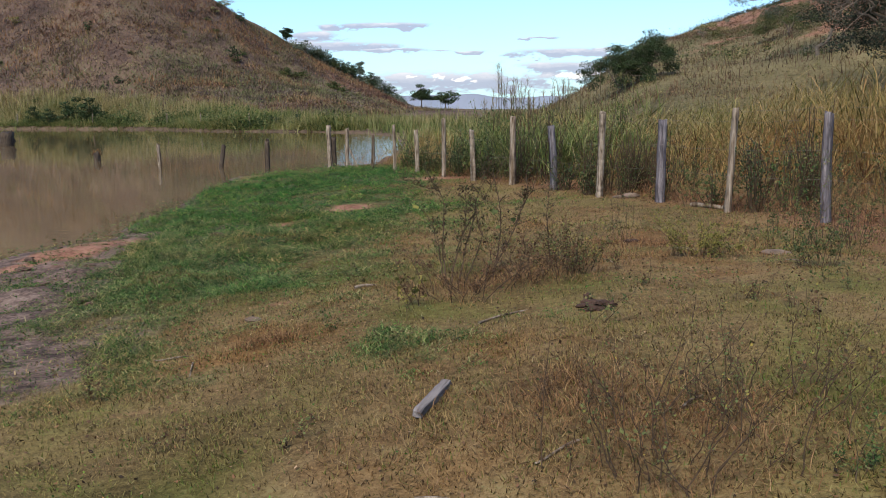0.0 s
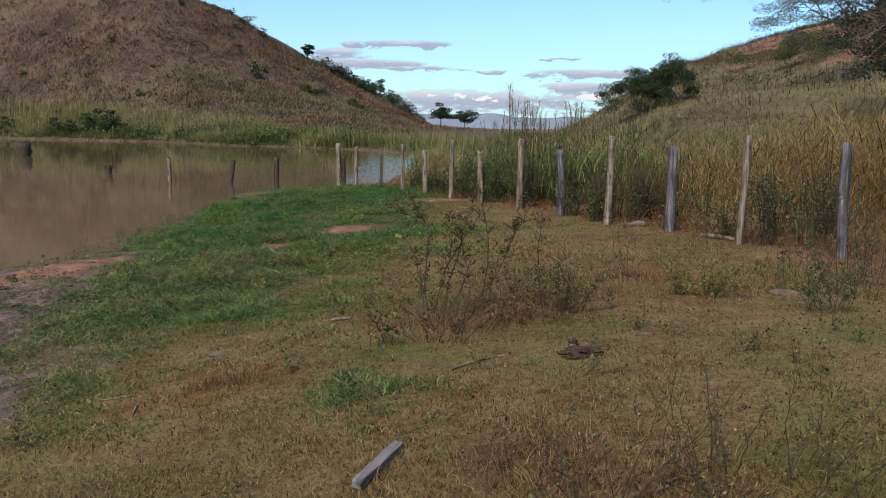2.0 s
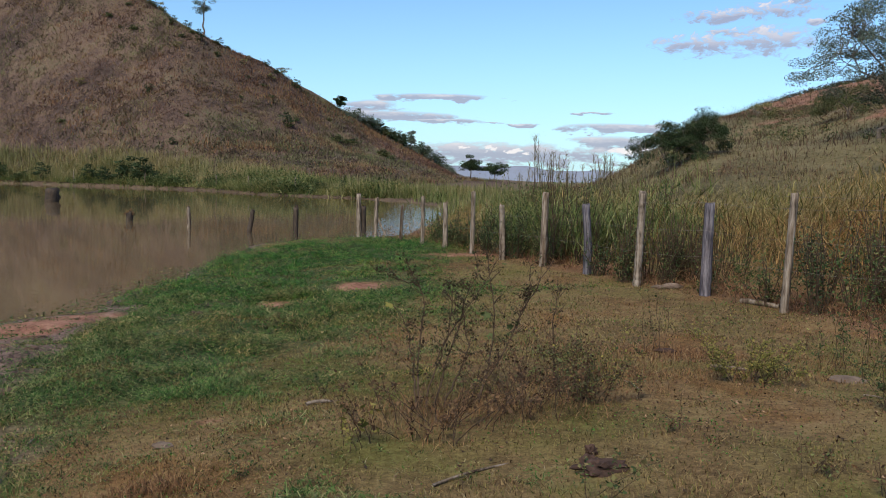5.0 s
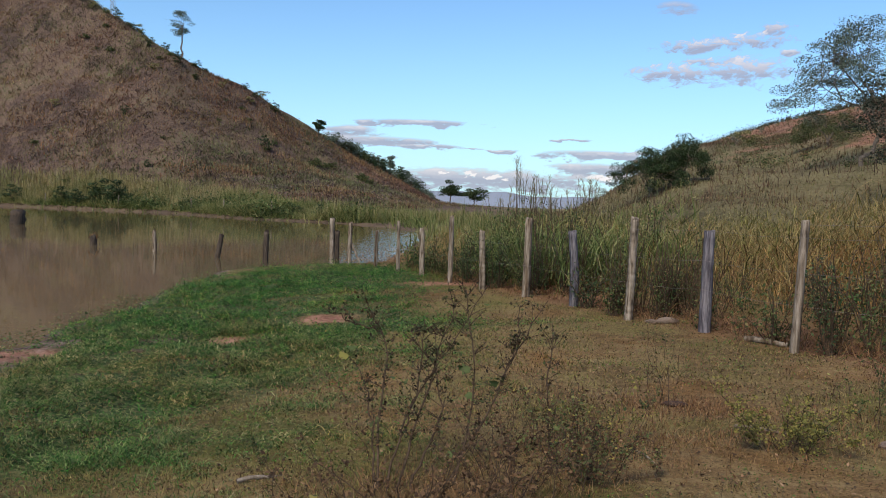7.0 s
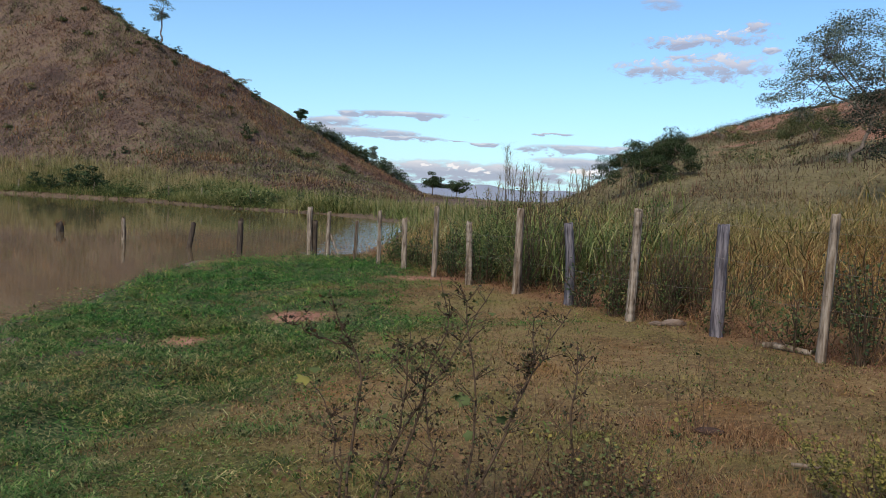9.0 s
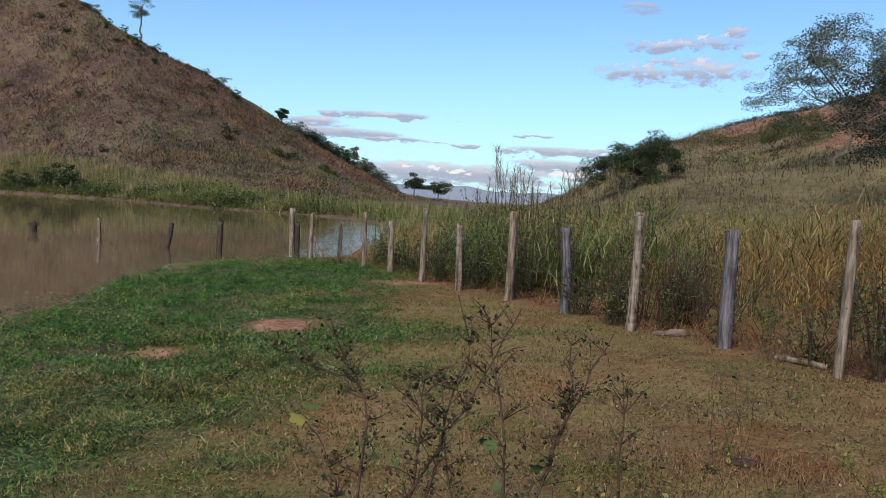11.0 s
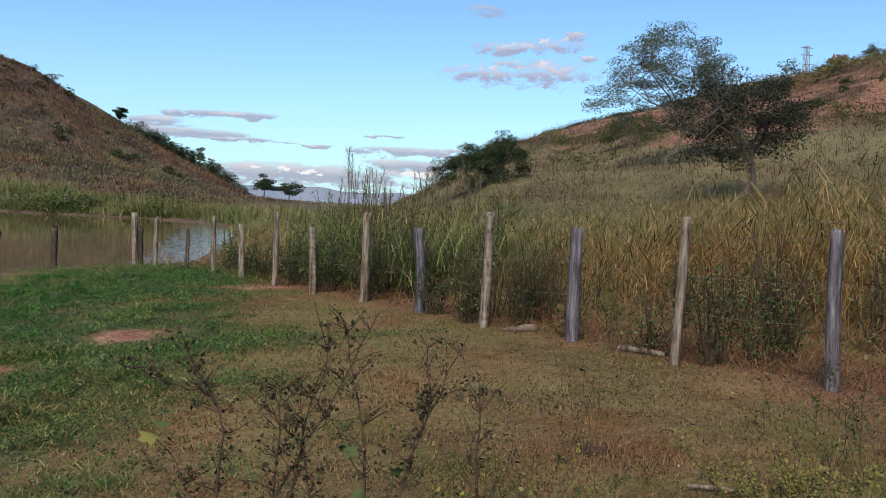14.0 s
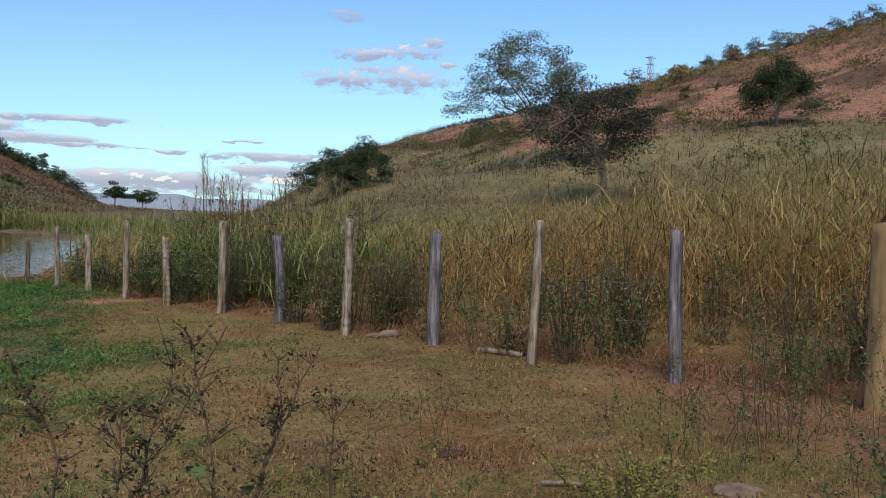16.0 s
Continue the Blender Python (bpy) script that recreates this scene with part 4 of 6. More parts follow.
# long curled straw strands lying through the sward
x, y = scatter(36000, -6.5, 2.0, 3.5, 21, lambda x, y: np.clip(0.15 + 0.85 * lushness(x, y), 0, 1) * np.clip(2 * value_noise(x, y, 0.9, 94) - 0.4, 0.04, 1) * (shore_distance(x, y) > 0.4) * np.clip(1.7 - y / 12, 0.1, 1), r)
n = len(x)
co, f = blades(on_land(x, y, -0.015), r.uniform(0.02, 0.055, n), r.uniform(0.0025, 0.005, n) * np.clip(y / 9, 0.8, 2), r.uniform(1.0, 3.0, n), 2, 95, droop=r.uniform(0.4, 1.1, n))
stuff("straw_strands", co, f, G_STRAND, "pale curled straw lying through the green grass", "straw")


def tall_field(n, qmin, qmax, keep, r):
    q, s = qmin + (qmax - qmin) * r.random(n) ** 1.5, r.uniform(-14, 75, n)
    x, y = FENCE_A[0] + FENCE_N[0] * q + FENCE_D[0] * s, FENCE_A[1] + FENCE_N[1] * q + FENCE_D[1] * s
    ok = (r.random(n) < keep(q, s, x, y)) & (shore_distance(x, y) > 1.2)
    return x[ok], y[ok], q[ok], s[ok]


r = np.random.default_rng(61)
edge = lambda q, s, x, y: np.clip((q - 1.0 - 1.5 * value_noise(x, y, 2.2, 44) - 0.7 * (s < 5)) * 1.2, 0, 1) * np.clip(0.15 + 1.2 * value_noise(x, y, 1.3, 45), 0, 1)
x, y, q, s = tall_field(19000, 0.3, 15, edge, r)
size = 0.68 + 0.6 * value_noise(x, y, 2.2, 46)
size = size * np.clip(0.55 + q / 7, 0.55, 1) * np.interp(s, (-8, -2, 3, 9, 13, 16, 40), (1.85, 1.75, 1.5, 1.05, 0.95, 0.4, 0.4))
clump_lean = r.uniform(0, 6.283, len(x))


def grow(per, jitter):
    """Places, sizes and headings of several blades in every clump."""
    k = np.repeat(np.arange(len(x)), per)
    px, py = x[k] + r.normal(0, jitter, len(k)), y[k] + r.normal(0, jitter, len(k))
    return on_land(px, py, 0.03), size[k], clump_lean[k] + r.normal(0, 1.5, len(k)), len(k)


base, big, way, n = grow(2, 0.16)
co, f = blades(base, r.uniform(0.9, 2.1, n) * big, r.uniform(0.006, 0.013, n), np.abs(r.normal(0.3, 0.45, n)), 2, 62, way, 0.15)
stuff("tall_grass", co, f, G_CULM, "leaning straw-coloured stalks of tall guinea grass behind the fence", "tall grass")
base, big, way, n = grow(8, 0.24)
base[:, 2] += r.uniform(0.3, 1.45, n) * big
co, f = blades(base, r.uniform(0.3, 0.8, n) * big, r.uniform(0.008, 0.02, n), r.uniform(0.5, 2.3, n), 3, 68, way, r.uniform(0.3, 1.5, n))
stuff("tall_grass", co, f, G_TALL, "arching green and yellow leaves of tall guinea grass", "tall grass")
base, big, way, n = grow(6, 0.26)
base[:, 2] += r.uniform(0.03, 0.9, n) * big
co, f = blades(base, r.uniform(0.25, 0.7, n) * big, r.uniform(0.008, 0.019, n), r.uniform(0.4, 1.6, n), 2, 69, way, r.uniform(0.7, 1.6, n))
stuff("dead_leaves", co, f, G_CULM, "drooping dead orange-brown leaves low in the tall grass", "tall grass")

# a fresher stand of arching grass beside the pond
q, s = r.uniform(0.9, 4.5, 380), r.uniform(8.0, 12.6, 380)
x, y = FENCE_A[0] + FENCE_N[0] * q + FENCE_D[0] * s, FENCE_A[1] + FENCE_N[1] * q + FENCE_D[1] * s
x, y = clumps(x, y, 14, 0.16, r)
n = len(x)
base = on_land(x, y, 0.03)
base[:, 2] += r.uniform(0.0, 0.8, n)
co, f = blades(base, r.uniform(0.5, 1.25, n), r.uniform(0.012, 0.028, n), r.uniform(0.2, 1.5, n), 3, 96, droop=r.uniform(0.1, 0.9, n))
stuff("tall_grass", co, f, G_FRESH, "fresh yellow-green arching grass near the pond", "tall grass")

x, y, q, s = tall_field(13500, 5.5, 38, lambda q, s, x, y: np.clip(1.1 - q / 60, 0.2, 1) * (0.35 + 0.65 * value_noise(x, y, 3, 47)), r)
size = np.repeat(0.5 + 0.5 * value_noise(x, y, 5, 48), 9)
size = size * np.repeat(np.clip(1.4 - q / 38, 0.5, 1.0) * np.interp(s, (3, 10, 16, 40), (1, 0.85, 0.5, 0.45)), 9)
x, y = clumps(x, y, 9, 0.3, r)
n = len(x)
co, f = blades(on_land(x, y, 0.03), r.uniform(0.8, 1.9, n) * size, r.uniform(0.014, 0.034, n), np.abs(r.normal(0.6, 0.6, n)), 1, 63)
stuff("meadow_grass", co, f, G_SLOPE, "rank dry grass spreading over the lower slope", "tall grass")

# broken straw lying at the foot of the tall grass
x, y, q, s = tall_field(90000, 0.15, 5.0, lambda q, s, x, y: np.clip(1.1 - np.abs(q - 1.3) / 2.4, 0, 1) * np.interp(s, (3, 8), (1, 0.5)), r)
n = len(x)
co, f = blades(on_land(x, y, -0.02) + np.stack([0 * x, 0 * x, r.random(n) ** 2 * 0.6 * np.clip(q / 2, 0.03, 1)], -1), r.uniform(0.08, 0.34, n), r.uniform(0.005, 0.012, n), r.uniform(0.8, 3.0, n), 2, 64, droop=r.uniform(0.3, 1.1, n))
stuff("fallen_straw", co, f, G_STRAW, "broken dry straw tangled under the tall grass", "straw")


# tufts of orange dead grass standing in the short turf
spots = ((2.0, 9.65, 0.35), (2.35, 9.9, 0.3), (0.75, 10.6, 0.5), (1.5, 9.0, 0.35), (2.5, 8.6, 0.4), (0.6, 4.3, 0.35), (0.9, 3.9, 0.3), (-1.3, 6.1, 0.12), (3.4, 9.6, 0.5))
x = np.concatenate([r.normal(a, c, 900) for a, b, c in spots])
y = np.concatenate([r.normal(b, c * 0.7, 900) for a, b, c in spots])
n = len(x)
co, f = blades(on_land(x, y), r.uniform(0.03, 0.1, n), r.uniform(0.003, 0.006, n), r.uniform(0.2, 1.6, n), 2, 642)
stuff("dead_grass", co, f, G_STRAW, "tufts of orange dead grass in the short turf", "grass")


def litter_keep(x, y):
    return litter_cover(x, y) * (0.25 + 0.75 * value_noise(x, y, 0.8, 49))


# short broken stalks and curled leaves strewn along the fence
x, y, q, s = tall_field(60000, -1.0, 2.2, lambda q, s, x, y: litter_keep(x, y) * (s < 14) * (s > -6), r)
n = len(x)
co, f = blades(on_land(x, y, -0.008), r.uniform(0.02, 0.085, n), r.uniform(0.005, 0.011, n), r.uniform(0.4, 2.6, n), 1, 641, droop=r.uniform(0.2, 1.0, n))
stuff("fallen_straw", co, f, LITTER, "rusty broken stalks strewn along the fence foot", "straw")
x, y = scatter(110000, -3, 9, 6, 24, litter_keep, r)
co, f = leaf_quads(on_land(x, y, -0.012), r.uniform(0.012, 0.036, len(x)), 65, 0.6, 0.5)
stuff("fallen_leaves", co, f, LITTER, "reddish brown dead leaves strewn under the fence", "leaf litter")
x, y = scatter(36000, -5, 5.5, 1.8, 14, lambda x, y: np.clip(1.5 * value_noise(x, y, 0.5, 50) * value_noise(x, y, 1.9, 58) - 0.08, 0.02, 1), r)
co, f = leaf_quads(on_land(x, y, -0.014), r.uniform(0.008, 0.032, len(x)), 66, 0.6, 0.5)
stuff("leaf_crumbs", co, f, CRUMB, "small dead leaves scattered over the pasture", "leaf litter")

x, y = scatter(90000, -5, 5.5, 1.8, 16, lambda x, y: np.clip(5 * (value_noise(x, y, 0.4, 59) - 0.52), 0, 1) * np.clip(value_noise(x, y, 2.4, 60) * 2 - 0.5 + 0.5 * (x < 0), 0, 1), r)
co, f = leaf_quads(on_land(x, y, -0.01) + np.stack([0 * x, 0 * x, r.uniform(0, 0.03, len(x))], -1), r.uniform(0.008, 0.02, len(x)), 67, 0.5, 0.5)
stuff("ground_herbs", co, f, G_LUSH, "small green herbs creeping through the dry grass", "herbs")

# far bank and hillsides
r = np.random.default_rng(71)


def bank_keep(x, y):
    d = shore_distance(x, y)
    return (d > 0.1) * np.clip(1.2 - d / np.where(y < 92, 22, 9), 0, 1) * (y > 40) * (x < 10)


x, y = scatter(12000, -110, 10, 40, 140, bank_keep, r)
sy = r.uniform(76, 128, 6000)
x, y = np.concatenate([x, np.interp(sy, SHORE_Y, SHORE_X) + 0.4 + 11 * r.random(6000) ** 1.4]), np.concatenate([y, sy])
size = np.repeat(0.3 + 1.5 * value_noise(x, y, 3.2, 72) ** 1.6, 7)
x, y = clumps(x, y, 7, 0.3, r)
n = len(x)
co, f = blades(on_land(x, y, 0.03), r.uniform(0.5, 1.6, n) * size, r.uniform(0.04, 0.09, n), np.abs(r.normal(0.7, 0.5, n)), 1, 73)
stuff("bank_grass", co, f, G_BANK, "yellow-green grass fringe along the far shore", "tall grass")

sy = r.uniform(74, 130, 5200)
d = 2.0 + 8.5 * r.random(5200) ** 1.2
x, y = np.interp(sy, SHORE_Y, SHORE_X) + d * np.where(sy > 104, 1.6, 1.0), sy
ok = value_noise(x, y, 5, 81) + 0.4 * (d > 4) > 0.45
x, y = clumps(x[ok], y[ok], 7, 0.3, r)
n = len(x)
co, f = blades(on_land(x, y, 0.03), r.uniform(0.6, 1.5, n) * np.where(y > 100, 1.3, 0.85), r.uniform(0.05, 0.1, n), np.abs(r.normal(0.3, 0.3, n)), 1, 82)
stuff("bank_grass", co, f, G_CREAM, "pale straw grass standing above the green shore fringe", "tall grass")


def left_keep(x, y):
    return (shore_distance(x, y) > 3) * (x > -0.62 * y - 2) * (left_hill(x, y) > 0.4) * (y < 150 + np.maximum(np.abs(x + 52) * 0.9, 6)) * (0.45 + 0.55 * value_noise(x, y, 4, 74))


x, y = scatter(52000, -120, 4, 85, 195, left_keep, r)
size = np.repeat(0.6 + 0.9 * value_noise(x, y, 6, 75), 7)
x, y = clumps(x, y, 7, 0.4, r)
n = len(x)
co, f = blades(on_land(x, y, 0.05), r.uniform(0.2, 0.7, n) * size, r.uniform(0.07, 0.17, n), np.abs(r.normal(0.8, 0.6, n)), 1, 76)
stuff("hill_grass", co, f, G_HILL, "dry brown grass covering the steep hillside", "hill grass")


def scrub(x, y, per, label, seed, material=SCRUB, tall=1.1, name="hill_scrub", leafy=(0.12, 0.34)):
    """Low rounded scrub in clumps over a slope."""
    r2 = np.random.default_rng(seed)
    size = np.repeat(r2.uniform(0.25, 0.8, len(x)), per)
    x, y = np.repeat(x, per), np.repeat(y, per)
    d = r2.normal(0, 0.55, (len(x), 3)) * size[:, None]
    p = on_land(x + d[:, 0], y + d[:, 1], -0.05)
    p[:, 2] += np.abs(d[:, 2]) * tall
    co, f = leaf_quads(p, r2.uniform(*leafy, len(x)), seed + 1, 0.6, 0.8)
    stuff(name, co, f, material, label, "scrub")


sy = r.uniform(77, 130, 2300)
sx = np.interp(sy, SHORE_Y, SHORE_X) + 0.4 + 5.5 * r.random(2300) ** 1.3
keep = r.random(2300) < np.clip(value_noise(sx, sy, 5, 80) * 2.4 - 1.0 + 0.5 * (sy > 106), 0, 1)
scrub(sx[keep], sy[keep], 26, "dense green reeds and bushes along the far shore", 765, BANK_LEAF, 2.2, "bank_scrub")
x, y = scatter(7000, -120, 4, 85, 195, left_keep, r)
scrub(x, y, 13, "brown and olive scrub over the steep hillside", 761)
x, y = scatter(12000, -110, 0, 95, 190, lambda x, y: left_keep(x, y) * np.clip(6 * (value_noise(x, y, 3.4, 83) * 0.7 + value_noise(x, y, 11, 84) * 0.5 - 0.6), 0, 1), r)
scrub(x, y, 13, "dark mauve-brown scrub in patches on the hillside", 763, MAUVE)
# orange grass in the lee of the ridge and in patches below
x, y = scatter(60000, -75, -8, 95, 190, lambda x, y: left_keep(x, y) * np.clip(spread(y - (149 + (x + 52) * 0.85), x, -7, -30, 6, 20) * 1.1 + np.clip(6 * (value_noise(x, y, 8, 85) - 0.72), 0, 0.6) + 0.5 * spread(x, y, -62, 128, 4, 8), 0, 1), r)
n = len(x)
co, f = blades(on_land(x, y, 0.05), r.uniform(0.3, 0.9, n), r.uniform(0.1, 0.22, n), np.abs(r.normal(0.5, 0.5, n)), 1, 86)
stuff("hill_grass", co, f, G_FLAME, "orange-brown dry grass under the ridge line", "hill grass")


def below_crest(x, y):
    """Metres in front of the right hill's crest line."""
    return -(x - 25) * 0.65 - (y - 140) * 0.76


def right_keep(x, y):
    q, s = fence_side(x, y)
    return (q > 20) * (below_crest(x, y) > 1.5) * (1 - 0.85 * bare_soil(x, y)) * (right_hill(x, y) > 1.0) * (0.35 + 0.65 * value_noise(x, y, 4, 77))


x, y = scatter(34000, 5, 135, 10, 160, right_keep, r)
size = np.repeat(0.5 + 0.8 * value_noise(x, y, 6, 78), 5)
x, y = clumps(x, y, 5, 0.35, r)
n = len(x)
co, f = blades(on_land(x, y, 0.05), r.uniform(0.25, 0.85, n) * size, r.uniform(0.03, 0.07, n), np.abs(r.normal(0.5, 0.5, n)), 1, 79)
stuff("hill_grass", co, f, G_RUST, "dry grass and weeds on the slope with red soil", "hill grass")

x, y = scatter(11000, 5, 135, 20, 160, right_keep, r)
scrub(x, y, 9, "olive and rusty scrub on the red slope", 771, leafy=(0.06, 0.17))
x, y = scatter(4600, 25, 110, 45, 140, lambda x, y: (below_crest(x, y) > 2.0) * (right_hill(x, y) > 4) * np.clip(3 * (value_noise(x, y, 5, 93) - 0.36), 0, 1), r)
scrub(x, y, 22, "brown bushy scrub in patches on the red slope", 774, LEAF_RUSSET, 1.4, leafy=(0.07, 0.2))

x, y = scatter(4200, 22, 100, 45, 135, lambda x, y: (below_crest(x, y) > 2.5) * (right_hill(x, y) > 3.5) * np.clip(4 * (value_noise(x, y, 4, 98) - 0.46), 0, 1), r)
scrub(x, y, 26, "dark green bushy scrub between slips of red earth", 777, LEAF_MIX, 1.1, leafy=(0.1, 0.24))
for seed, leaf, label in ((790, LEAF_ORANGE, "orange-brown scrub thick below the crest of the hill"), (793, LEAF_OLIVE, "olive scrub thick below the crest of the hill")):
    a, b = r.uniform(46, 96, 520), 1 + 17 * r.random(520) ** 1.3
    ok = value_noise(a, b, 5, seed) > 0.4
    scrub((25 + 0.76 * a - 0.65 * b)[ok], (140 - 0.65 * a - 0.76 * b)[ok], 34, label, seed, leaf, 1.6, leafy=(0.1, 0.26))
a = r.uniform(10, 100, 700)
b = r.uniform(0.3, 4.0, 700)
scrub(25 + 0.76 * a - 0.65 * b, 140 - 0.65 * a - 0.76 * b, 24, "dark low scrub along the crest of the red slope", 786, LEAF_RUST, 0.9, leafy=(0.1, 0.3))
x, y = scatter(2200, 6, 60, 25, 90, lambda x, y: (right_hill(x, y) > 0.6) * (right_hill(x, y) < 9) * np.clip(4 * (value_noise(x, y, 5, 99) - 0.52), 0, 1), r)
scrub(x, y, 24, "olive and straw undergrowth at the foot of the slope", 780, LEAF_OLIVE, 1.2, leafy=(0.05, 0.15))
sx = -30 + 21 * r.random(420)
sy = 149 + (sx + 52) * 0.85 + r.uniform(-4, 3, 420)
scrub(sx, sy, 26, "dark blue-green thicket down the far ridge", 783, LEAF_BLUE, 1.8, leafy=(0.15, 0.4))

# ---- shrubs and trees ----


def curve(a, b, sag, steps, r, jitter):
    """Points from a to b, bowed upward, with small kinks."""
    f = np.linspace(0, 1, steps)[:, None]
    p = a + (b - a) * f + np.array([0, 0, 1.0]) * sag * np.sin(f * np.pi)
    p[1:-1] += r.normal(0, jitter, (steps - 2, 3))
    return p


def tree(name, x, y, height, wide, leaf, bark, label, seed, trunk=0.3, radius=0.16, leaves=9000, size=0.2, cluster=0.5, clumps_n=40, shape="dome", group="", flatten=0.45, sink=0.1, narrow=0.55):
    """Trunk and limbs that carry clumps of leaves; shape: dome (open below), round or tall."""
    r = np.random.default_rng(seed)
    root = thing(name, x, y, ground_z(x, y) - sink, label, "tree" if name == "tree" else "shrub", group)
    sides = 4 if name == "bush" else 6
    top = np.array([r.normal(0, 0.04) * wide, r.normal(0, 0.04) * wide, trunk * height])
    out = [tube(curve(np.zeros(3), top, 0, 5, r, 0.02 * height), np.linspace(radius * 1.3, radius * 0.8, 5), sides + 1)]
    rho, a = np.sqrt(r.random(clumps_n)), r.random(clumps_n) * 2 * np.pi
    shell = np.sqrt(np.maximum(1 - rho**2, 0))
    reach = wide / 2 - cluster * 0.8
    if shape == "dome":
        z = trunk * height * 1.05 + (height * 0.96 - trunk * height - cluster * flatten) * shell * r.uniform(0.3, 1.0, clumps_n) ** 0.6
    elif shape == "round":
        mid = (trunk * height * 0.75 + height) / 2
        z = mid + (height - mid - cluster * flatten) * shell * r.uniform(-1, 1, clumps_n)
    else:
        z = height * (trunk + (0.97 - trunk) * r.random(clumps_n))
        rho = rho * (0.45 + 0.55 * np.sin(np.pi * np.clip((z / height - trunk) / (1 - trunk), 0, 1)))
    wob = 1 + 0.22 * np.sin(2 * a + seed) + 0.12 * np.sin(5 * a + 2 * seed)
    spots = np.stack([np.cos(a) * rho * reach * wob, np.sin(a) * rho * reach * wob, z], -1)
    arms = []
    for k in range(5):
        ang = k * 2 * np.pi / 5 + r.uniform(-0.4, 0.4)
        end = np.array([np.cos(ang) * reach * 0.5, np.sin(ang) * reach * 0.5, trunk * height + (height * (1 - trunk)) * r.uniform(0.35, 0.6)])
        if shape == "tall":
            end = np.array([end[0] * 0.5, end[1] * 0.5, height * r.uniform(0.7, 0.9)])
        line = curve(top, end, 0.05 * height, 6, r, 0.02 * height)
        arms.append(line)
        out.append(tube(line, np.linspace(radius * 0.6, radius * 0.25, 6), sides))
    joints = np.concatenate([l[2:] for l in arms])
    for spot in spots:
        near = joints[np.argmin(np.linalg.norm(joints - spot, axis=1) + r.uniform(0, 0.1 * wide, len(joints)))]
        out.append(tube(curve(near, spot, 0.03 * height, 4, r, 0.03 * height), np.linspace(radius * 0.22, radius * 0.06, 4), sides - 1))
        for _ in range(2 if name == "tree" else 0):
            tip = spot + r.normal(0, 1, 3) * cluster * (1, 1, flatten)
            out.append(tube(curve(spot, tip, 0, 3, r, 0.02), np.linspace(radius * 0.07, radius * 0.03, 3), 3))
    part("trunk", *gather(out), bark, root)
    weight = r.uniform(0.4, 1.3, clumps_n)
    pick = r.choice(clumps_n, leaves, p=weight / weight.sum())
    off = r.normal(0, 1, (leaves, 3))
    off *= np.minimum(1, 1.7 / np.linalg.norm(off, axis=1, keepdims=True))
    co, f = leaf_quads(spots[pick] + off * cluster * (1, 1, flatten) * 0.8, r.uniform(0.6, 1.3, leaves) * size, seed + 1, narrow, 0.6)
    part("crown", co, f, leaf, root, smooth=False)
    return root


tree("tree", 23.7, 55.3, 9.9, 11.6, LEAF_BLUE, BARK, "tall airy tree with thin grey-green crown on the slope", 201, 0.26, 0.12, 30000, 0.12, 0.58, 105, "dome", flatten=0.42, sink=0.5)
tree("tree", 21.2, 42.0, 7.3, 7.6, LEAF_RUST, BARK, "spreading dark tree with rusty leaves and pale trunk", 202, 0.3, 0.17, 24000, 0.13, 0.52, 90, "round", flatten=0.5, sink=0.4)
tree("tree", 42.6, 53.5, 6.2, 4.9, LEAF_DARK, BARK, "dense dark round tree on the dry slope", 217, 0.28, 0.13, 24000, 0.13, 0.5, 80, "dome", flatten=0.6, sink=1.0)
tree("tree", 12.6, 63.7, 4.1, 5.4, LEAF_DARK, BARK, "low spreading dark green tree above the grass", 204, 0.1, 0.12, 18000, 0.12, 0.45, 60, "dome", flatten=0.5)
tree("tree", 15.2, 64.5, 3.9, 4.4, LEAF_DARK, BARK, "low spreading dark green tree above the grass", 205, 0.1, 0.12, 15000, 0.12, 0.45, 46, "dome", flatten=0.55)
tree("tree", 28.6, 71.9, 3.2, 5.2, LEAF_MIX, BARK, "olive undergrowth tree below a taller one", 211, 0.12, 0.1, 9000, 0.11, 0.45, 30, "dome", flatten=0.6)
tree("tree", -52.2, 149, 8.2, 4.4, LEAF_BLUE, BARK, "lone slender tree with sparse crown on the ridge", 206, 0.5, 0.13, 2600, 0.22, 0.6, 22, "tall", flatten=0.4)
tree("tree", -31.2, 167, 2.9, 2.7, LEAF_DARK, BARK, "small round dark tree on the ridge", 207, 0.2, 0.1, 2200, 0.3, 0.4, 18, "round")
tree("tree", -6.4, 209, 6.6, 5.0, LEAF_DARK, BARK, "dark tree in the valley gap", 208, 0.35, 0.14, 2600, 0.45, 0.8, 24, "dome")
tree("tree", -0.5, 212, 5.0, 7.0, LEAF_DARK, BARK, "low dark thicket tree in the valley gap", 209, 0.3, 0.12, 2600, 0.45, 0.8, 24, "round")
tree("tree", -21.0, 205, 4.6, 2.6, LEAF_BLUE, BARK, "thin grey-green tree beyond the ridge", 210, 0.4, 0.1, 1200, 0.4, 0.6, 16, "tall")

